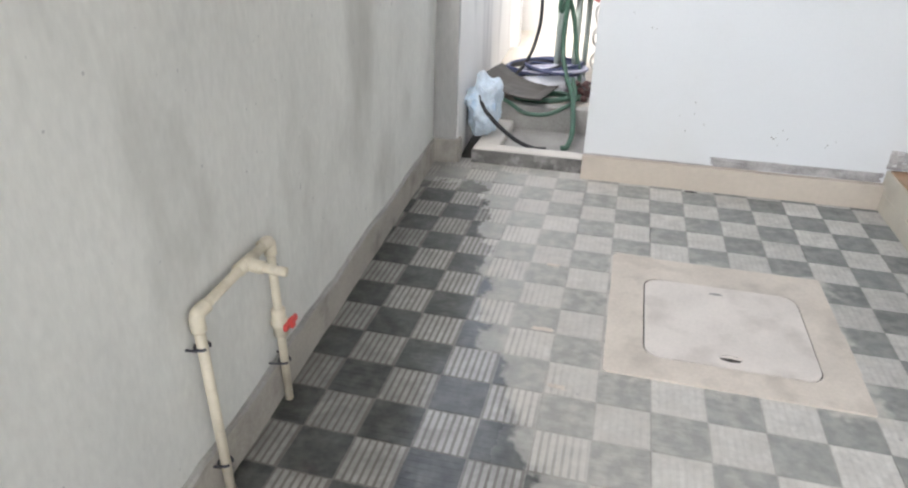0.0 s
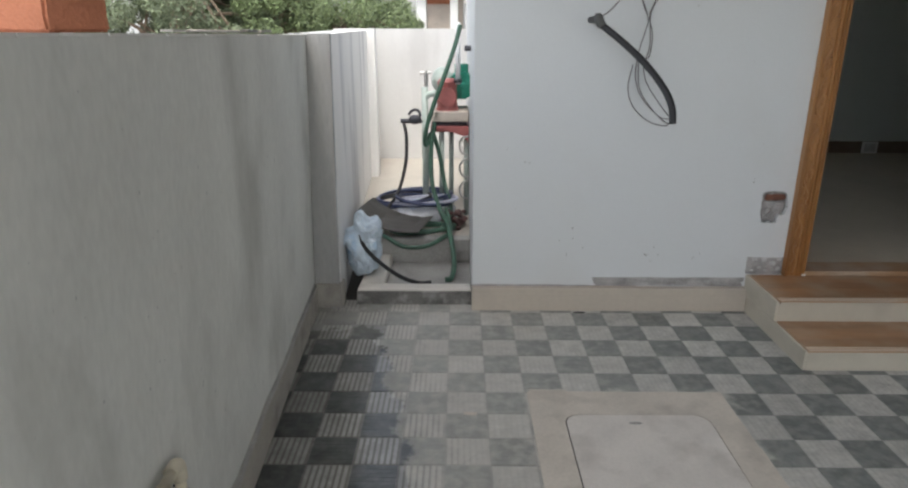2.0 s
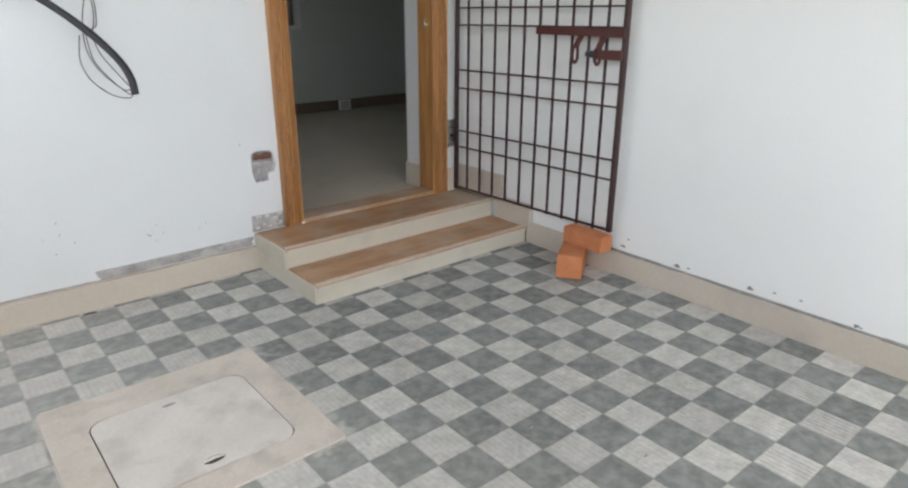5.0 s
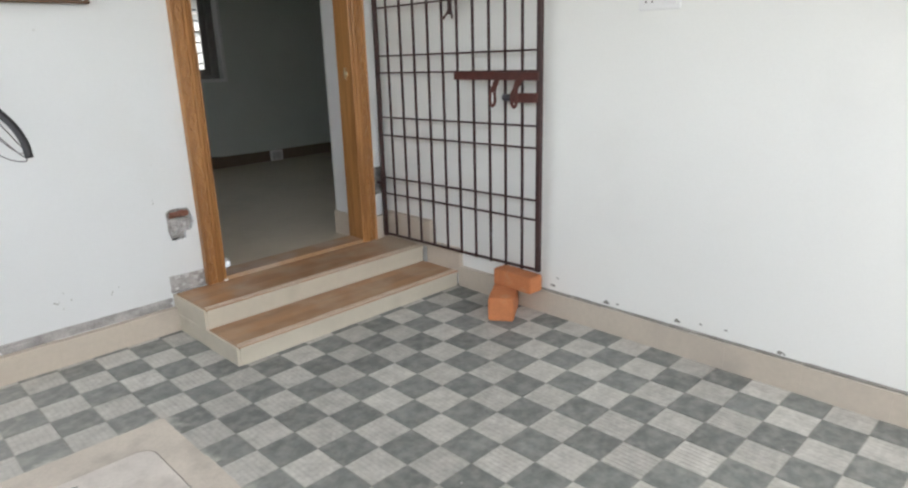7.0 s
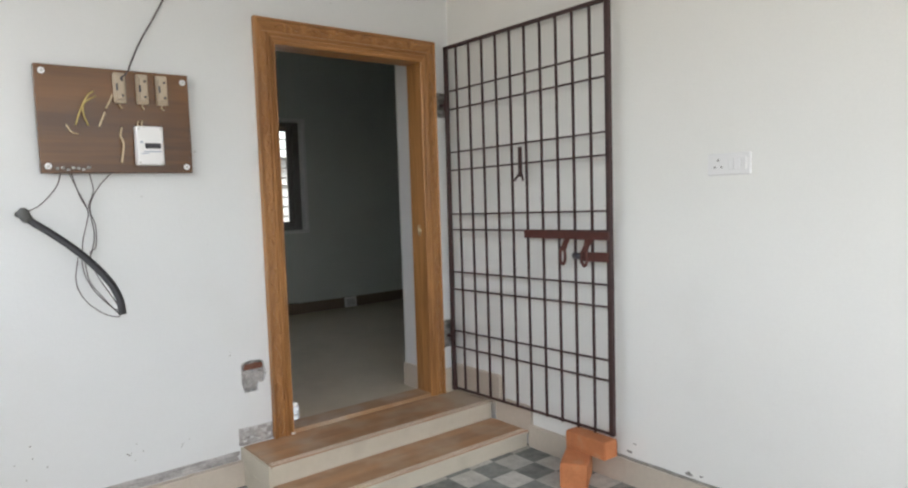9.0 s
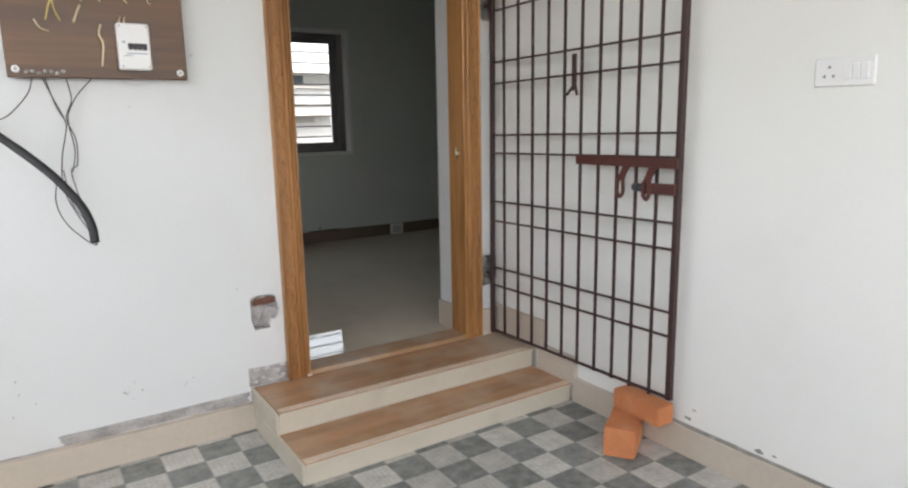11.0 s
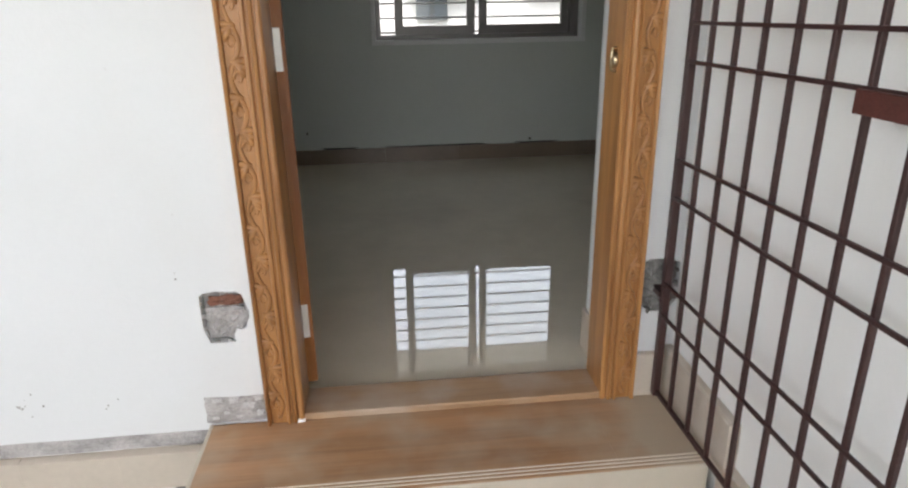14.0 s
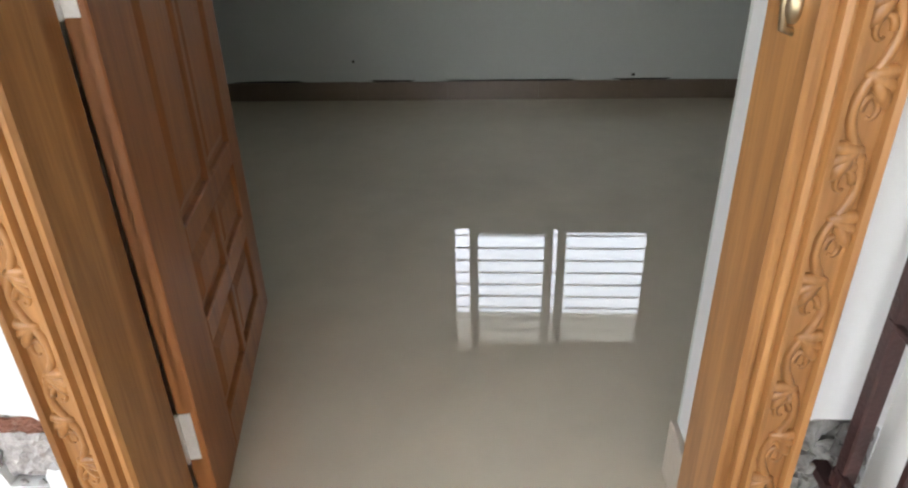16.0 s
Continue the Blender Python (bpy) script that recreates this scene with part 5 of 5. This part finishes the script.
sheet.matrix_world = pose(-0.475, 4.01, 0.236, 5, 13, -16)


def coil(name, label, c, r, turns, rad, material, seed, tilt=0.0, flat=0.7):
    pts = []
    n = int(turns * 22)
    for k in range(n + 1):
        a = 2 * math.pi * k / 22
        w = 1 + 0.25 * noise.noise((k * 0.07, seed, 0))
        pts.append(Vector((c[0] + r * w * math.cos(a), c[1] + r * flat * w * math.sin(a), c[2] + 0.012 * k / 22 + 0.02 * noise.noise((k * 0.09, seed, 4)) + tilt * math.cos(a))))
    return tagged(tubed(name, pts, rad, material, None, 8), label, "hose")


coil("hose_coil", "coiled blue water hose lying on the sack", (-0.36, 4.36, 0.285), 0.24, 3, 0.010, HOSE_B, 1, 0.02, 0.75)
coil("hose_coil", "coiled dark blue water hose lying on the sack", (-0.30, 4.28, 0.305), 0.17, 2, 0.010, HOSE_B, 6, -0.02, 0.9)
coil("hose_coil", "coiled lilac water hose on the sack", (-0.31, 4.26, 0.300), 0.20, 1.6, 0.011, HOSE_W, 2, 0.012, 0.55)
coil("hose_coil", "coiled dark hose lying on the sack", (-0.44, 4.34, 0.290), 0.18, 1.5, 0.010, BLACK, 8, 0.02, 0.7)
tagged(tubed("hose", curve_pts([(-0.16, 4.10, 0.30), (-0.125, 3.95, 0.215), (-0.17, 3.855, 0.192), (-0.27, 3.815, 0.150), (-0.40, 3.815, 0.148), (-0.50, 3.86, 0.188), (-0.57, 3.96, 0.192)], 8), 0.0125, HOSE_G, None, 8),
       "slack green hose looped over the basin's back rim", "hose")
coil("hose_coil", "coiled dark green hose on the passage floor", (-0.30, 4.02, 0.186), 0.19, 2, 0.012, HOSE_G, 3, 0.01, 0.4)
tagged(tubed("hose", curve_pts([(-0.60, 3.50, 0.36), (-0.585, 3.47, 0.28), (-0.51, 3.46, 0.19), (-0.40, 3.47, 0.10), (-0.30, 3.50, 0.048), (-0.23, 3.52, 0.043)], 8), 0.0115, BLACK, None, 8),
       "black hose lying across the plastic bag into the basin", "hose")
tagged(tubed("hose", curve_pts([(-0.235, 4.35, 0.79), (-0.255, 4.33, 0.62), (-0.25, 4.28, 0.42), (-0.20, 4.12, 0.30), (-0.15, 3.98, 0.24), (-0.125, 3.84, 0.19), (-0.105, 3.68, 0.10), (-0.12, 3.58, 0.046), (-0.15, 3.56, 0.043)], 8), 0.015, HOSE_G, None, 8),
       "green hose hanging from the pump into the basin", "hose")
tagged(tubed("hose", curve_pts([(-0.075, 4.32, 1.37), (-0.11, 4.31, 1.24), (-0.18, 4.30, 1.05), (-0.245, 4.30, 0.88), (-0.29, 4.30, 0.72), (-0.285, 4.32, 0.65), (-0.25, 4.36, 0.72), (-0.21, 4.38, 0.60), (-0.17, 4.34, 0.40), (-0.13, 4.2, 0.26), (-0.18, 4.0, 0.20)], 8), 0.014, HOSE_G, None, 8),
       "dark green hose slung from the tall pump pipe", "hose")
tagged(tubed("hose", curve_pts([(-0.43, 4.40, 0.775), (-0.415, 4.38, 0.70), (-0.418, 4.36, 0.55), (-0.45, 4.30, 0.40), (-0.50, 4.2, 0.31), (-0.55, 4.10, 0.25), (-0.58, 4.02, 0.19)], 8), 0.011, BLACK, None, 8),
       "thin black hose hanging from a valve", "hose")

pm = thing("water_pump", "red and green electric water pump on a red iron stand", "pump")
for x, y in ((-0.19, 4.42), (-0.13, 4.52), (-0.03, 4.42), (-0.20, 4.68), (-0.03, 4.68)):
    tubed("leg", [(x, y, 0.169), (x, y, 0.74)], 0.016, GALV, pm, 8)
boxed("table", (-0.26, -0.018, 4.38, 4.74, 0.725, 0.765), PUMP_RED, pm, 0.004, "red iron stand top")
boxed("base_plate", (-0.255, -0.020, 4.36, 4.70, 0.790, 0.855), FAR_BEIGE, pm, 0.006, "tan dusty base plate")
boxed("packer", (-0.25, -0.03, 4.40, 4.70, 0.764, 0.791), DARKPL, pm)
bm = bmesh.new()
prism(bm, [(-0.255, 0.765), (-0.02, 0.765), (-0.02, 0.66), (-0.05, 0.70), (-0.12, 0.725)], 1, 4.362, 4.380)
part("apron", bm, PUMP_RED, pm, "bent red sheet apron")
bm = bmesh.new()
tube(bm, [(-0.155, 4.45, 0.855), (-0.155, 4.45, 0.88), (-0.155, 4.45, 0.99), (-0.155, 4.45, 1.03), (-0.155, 4.45, 1.05)], [0.075, 0.066, 0.060, 0.066, 0.045], 14)
tube(bm, [(-0.155, 4.37, 0.945), (-0.155, 4.52, 0.945)], 0.056, 14)
part("pump_casing", bm, PUMP_RED, pm, "red pump casing", smooth=False)
bm = bmesh.new()
tube(bm, [(-0.075, 4.50, 1.0), (-0.065, 4.50, 1.0), (-0.065, 4.72, 1.0)], [0.02, 0.085, 0.085], 16)
ribs = []
for k in range(10):
    a = 2 * math.pi * k / 10
    ribs.append(bmesh.new())
    tube(ribs[-1], [(-0.065 + 0.084 * math.cos(a), 4.50, 1.0 + 0.084 * math.sin(a)), (-0.065 + 0.084 * math.cos(a), 4.72, 1.0 + 0.084 * math.sin(a))], 0.008, 4)
tube(bm, [(-0.065, 4.60, 1.07), (-0.065, 4.60, 1.13)], 0.045, 10)
motor = part("motor", bm, PUMP_GREEN, pm, "green ribbed electric motor")
for rib in ribs:
    part("rib", rib, PUMP_GREEN, motor)
bm = bmesh.new()
sphere(bm, (-0.19, 4.56, 1.03), 0.07, (1, 1, 1.2), 14, 10)
part("pressure_tank", bm, GALV, pm, "pale green pressure vessel", True)
tubed("delivery_pipe", [(-0.088, 4.40, 1.02), (-0.088, 4.40, 1.385)], 0.016, PLASTIC, pm, 12, "tall white delivery pipe")
tubed("collar", [(-0.088, 4.40, 1.03), (-0.088, 4.40, 1.05)], 0.026, DARKPL, pm, 10)
tubed("suction_pipe", [(-0.295, 4.40, 0.170), (-0.295, 4.40, 1.0)], 0.021, GALV, pm, 12, "grey-green suction pipe")
tubed("suction_elbow", curve_pts([(-0.295, 4.40, 0.93), (-0.27, 4.40, 0.955), (-0.20, 4.42, 0.965)], 4), 0.02, GALV, pm, 10)
bm = bmesh.new()
tube(bm, [(-0.285, 4.41, 1.0), (-0.285, 4.41, 1.10)], 0.013, 8)
tube(bm, [(-0.325, 4.41, 1.085), (-0.255, 4.41, 1.09)], 0.010, 8)
part("air_cock", bm, STEEL, pm, "grey metal air cock")
bm = bmesh.new()
tube(bm, [(-0.30, 4.40, 0.79), (-0.45, 4.40, 0.79)], 0.014, 8)
sphere(bm, (-0.36, 4.40, 0.80), 0.034, (1.2, 1, 0.9), 10, 8)
tube(bm, curve_pts([(-0.40, 4.40, 0.83), (-0.37, 4.39, 0.86), (-0.335, 4.39, 0.855), (-0.325, 4.40, 0.82)], 4), 0.009, 6)
part("gate_valve", bm, DARKPL, pm, "dark gate valve")
bm = bmesh.new()
tube(bm, [(-0.012, 4.2, 1.24), (-0.05, 4.2, 1.24)], 0.016, 8)
t = tagged(link("wall_spout", bm, DARKPL), "dark pipe stub sticking out of the house wall", "pipe")
bm = bmesh.new()
random.seed(5)
for k in range(26):
    sphere(bm, (-0.11 + random.uniform(-0.06, 0.07), 4.12 + random.uniform(-0.06, 0.08), 0.20 + random.uniform(-0.012, 0.075)), random.uniform(0.014, 0.028), (1, 1, 0.7), 7, 5, lump=0.5, seed=k)
tagged(link("rubble_heap", bm, [RUBBLE]), "small heap of reddish brick rubble on the passage floor", "rubble", kind="stuff")
vv = thing("valve_manifold", "grey metal valves and bent rods on the passage wall", "valve")
for k in range(3):
    bm = bmesh.new()
    z = 0.32 + k * 0.14
    tube(bm, curve_pts([(-0.02, 4.25, z), (-0.06, 4.24, z + 0.02), (-0.075, 4.24, z + 0.07), (-0.055, 4.24, z + 0.11), (-0.02, 4.25, z + 0.12)], 5), 0.007, 6)
    part("rod", bm, STEEL, vv)
# planks and sheets lying on the parapet
for k, (y, off, ln, wd, rz, label) in enumerate(((2.30, -0.10, 0.62, 0.035, 2, "grey weathered board lying on the parapet"), (2.62, -0.12, 0.50, 0.045, -6, "pale thin wooden strip lying on the parapet"),
                                               (2.88, -0.08, 0.46, 0.030, 5, "dark wooden batten lying on the parapet"))):
    bm = bmesh.new()
    box(bm, -wd / 2, wd / 2, -ln / 2, ln / 2, 0, 0.006 + 0.002 * k, bevel=0.0015)
    ob = tagged(link("batten", bm, (CEMENT, FAR_BEIGE, SHEET)[k]), label, "board")
    ob.matrix_world = pose(par_in(y) + off, y, par_top(y) + 0.0045 + 0.001 * k, -0.85, 0, rz)


# ---- outside ----
def tree(name, label, x, y, z_top, spread, seed, material, n_clump, leaves, leaf=0.05, low=0.4):
    rng = random.Random(seed)
    t = thing(name, label, "tree", at=(x, y, -0.1))
    bm = bmesh.new()
    h = z_top + 0.1
    trunk = [Vector((0.12 * noise.noise((k, seed, 0)), 0.12 * noise.noise((k, seed, 5)), h * 0.6 * k / 6)) for k in range(7)]
    tube(bm, trunk, [0.13 - 0.012 * k for k in range(7)], 8)
    tips = []
    for k in range(n_clump):
        a = rng.uniform(0, 2 * math.pi)
        r = spread * math.sqrt(rng.uniform(0.02, 1))
        top = h * (1 - 0.35 * (r / spread) ** 2)
        zz = rng.uniform(low + 0.25, top)
        tip = Vector((r * math.cos(a), r * math.sin(a), zz))
        tips.append(tip)
        if k % 3 == 0:
            b = trunk[rng.randrange(2, 7)]
            tube(bm, curve_pts([b, b.lerp(tip, 0.5) + Vector((0, 0, 0.15)), tip], 3), [0.04 * (1 - q / 8) for q in range(7)], 5)
    part("trunk", bm, BARK, t)
    vs, fs = [], []
    for tip in tips:
        cr = rng.uniform(0.16, 0.42) * spread / 1.6
        for _ in range(leaves):
            d = Vector((rng.gauss(0, 1), rng.gauss(0, 1), rng.gauss(0, 0.7)))
            c = tip + d.normalized() * cr * rng.uniform(0.3, 1.0) ** 0.6
            if c.z < 0.1:
                continue
            u = Vector((rng.gauss(0, 1), rng.gauss(0, 1), rng.gauss(0, 1))).normalized()
            v = u.orthogonal().normalized()
            s = leaf * rng.uniform(0.6, 1.4)
            i = len(vs)
            w = v * s * 0.42
            vs += [c - u * s, c - u * s * 0.1 + w, c + u * s, c - u * s * 0.1 - w]
            fs.append((i, i + 1, i + 2, i + 3))
    me = bpy.data.meshes.new("crown")
    me.from_pydata([tuple(v) for v in vs], [], fs)
    me.materials.append(material)
    c = new("crown", me)
    c.parent = t
    return t


tree("tree", "leafy grey-green tree beyond the parapet", -4.0, 9.8, 4.4, 1.2, 11, LEAF_A, 90, 620, 0.025, 0.8)
tree("tree", "leafy green tree beyond the parapet", -2.95, 11.0, 3.3, 1.45, 12, LEAF_B, 95, 620, 0.026, 0.6)
tree("tree", "low spreading green tree beyond the passage", -2.1, 12.4, 2.4, 1.3, 13, LEAF_B, 90, 560, 0.027, 0.5)
tree("tree", "small rounded dark green tree by the far house", -1.38, 13.2, 2.05, 0.55, 14, LEAF_A, 46, 460, 0.024, 0.6)

fh = thing("apartment_building", "distant white apartment building with aqua window awnings", "building")
boxed("wall", (-34, -17.6, 30, 40, -0.1, 11), FAR_WHITE, fh)
boxed("roof", (-34.3, -17.3, 29.7, 40.3, 11, 11.4), FAR_WHITE, fh)
for fl in range(3):
    for k in range(6):
        x = -32.5 + k * 2.5
        z = 1.0 + fl * 3.3
        w = boxed("window", (x, x + 1.2, 29.93, 30.02, z + 0.6, z + 1.9), FAR_GLASS, fh)
        boxed("awning", (x - 0.3, x + 1.5, 29.3, 30.01, z + 1.95, z + 2.25), FAR_AQUA, fh, 0.05)
        boxed("sill", (x - 0.1, x + 1.3, 29.85, 30.01, z + 0.5, z + 0.6), FAR_WHITE, fh)
nh = thing("neighbour_house", "neighbouring house with a stone-clad wall between white pillars", "house")
boxed("wall", (-0.74, 0.2, 14.2, 18, -0.1, 5.2), FAR_BEIGE, nh)
boxed("pillar", (-0.92, -0.73, 14.0, 14.3, -0.1, 5.2), FAR_WHITE, nh, 0.01)
boxed("pillar", (-0.26, -0.10, 14.0, 14.25, -0.1, 5.2), FAR_WHITE, nh, 0.01)
boxed("slab", (-1.0, 0.4, 13.8, 18.2, 2.02, 2.2), FAR_WHITE, nh, 0.01)
boxed("brick_panel", (-0.72, -0.27, 14.15, 14.21, 1.76, 1.96), BRICK, nh)
boxed("window", (-0.66, -0.33, 14.12, 14.21, 2.4, 3.2), FAR_GLASS, nh)
lh = thing("white_house", "white neighbouring house seen through the room window", "house")
boxed("wall", (0.0, 9.0, 9.6, 13.5, -0.1, 2.04), FAR_GREY, lh)
boxed("ledge", (-0.1, 9.1, 9.40, 13.6, 2.04, 2.11), FAR_GREY, lh, 0.01)
for z in (1.64, 1.86):
    boxed("string_course", (-0.02, 9.02, 9.55, 9.602, z, z + 0.04), FAR_PINK, lh, 0.006)
for x in (2.35, 3.72, 5.55, 7.1):
    boxed("window", (x, x + 0.36, 9.56, 9.607, 1.92 if x > 3 else 1.15, 2.035 if x > 3 else 1.42), FAR_GLASS, lh)
    boxed("hood", (x - 0.1, x + 0.75, 9.44, 9.602, 1.46, 1.50), FAR_PINK, lh, 0.006)
    boxed("vent", (x + 0.05, x + 0.50, 9.57, 9.604, 1.38, 1.44), CEMENT, lh, 0.004)

# ---- paving tiles ----
S, TX, TY = 0.152, 0.18, 2.92


def tile_mesh(low):
    """One tile of four ribbed squares; low is the depth of the grooves left open."""
    bm = bmesh.new()
    g = 0.0003
    box(bm, g, 2 * S - g, g, 2 * S - g, -0.011, -0.0015, mat=0)
    for i in range(2):
        for j in range(2):
            dark = (i + j) % 2 == 1
            a, c = i * S + 0.0022, j * S + 0.0022
            w = S - 0.0044
            box(bm, a, a + w, c, c + w, -0.004, 0.0 if dark else -low, mat=1 if dark else 3)
            n = 7
            for k in range(n):
                p = 0.004 + k * (w - 0.004) / n
                q = p + (w - 0.004) / n * 0.6
                if dark:
                    box(bm, a + 0.003, a + w - 0.003, c + p, c + q, -0.0005, 0.0005 if low > 0.001 else 0.0002, mat=1)
                else:
                    box(bm, a + p, a + q, c + 0.002, c + w - 0.002, -0.0015, 0.0002, mat=2)
    me = bpy.data.meshes.new("tile")
    bmesh.ops.recalc_face_normals(bm, faces=bm.faces)
    bm.to_mesh(me)
    bm.free()
    for mt in (JOINT, TILE_D, TILE_L, TILE_LG):
        me.materials.append(mt)
    return me


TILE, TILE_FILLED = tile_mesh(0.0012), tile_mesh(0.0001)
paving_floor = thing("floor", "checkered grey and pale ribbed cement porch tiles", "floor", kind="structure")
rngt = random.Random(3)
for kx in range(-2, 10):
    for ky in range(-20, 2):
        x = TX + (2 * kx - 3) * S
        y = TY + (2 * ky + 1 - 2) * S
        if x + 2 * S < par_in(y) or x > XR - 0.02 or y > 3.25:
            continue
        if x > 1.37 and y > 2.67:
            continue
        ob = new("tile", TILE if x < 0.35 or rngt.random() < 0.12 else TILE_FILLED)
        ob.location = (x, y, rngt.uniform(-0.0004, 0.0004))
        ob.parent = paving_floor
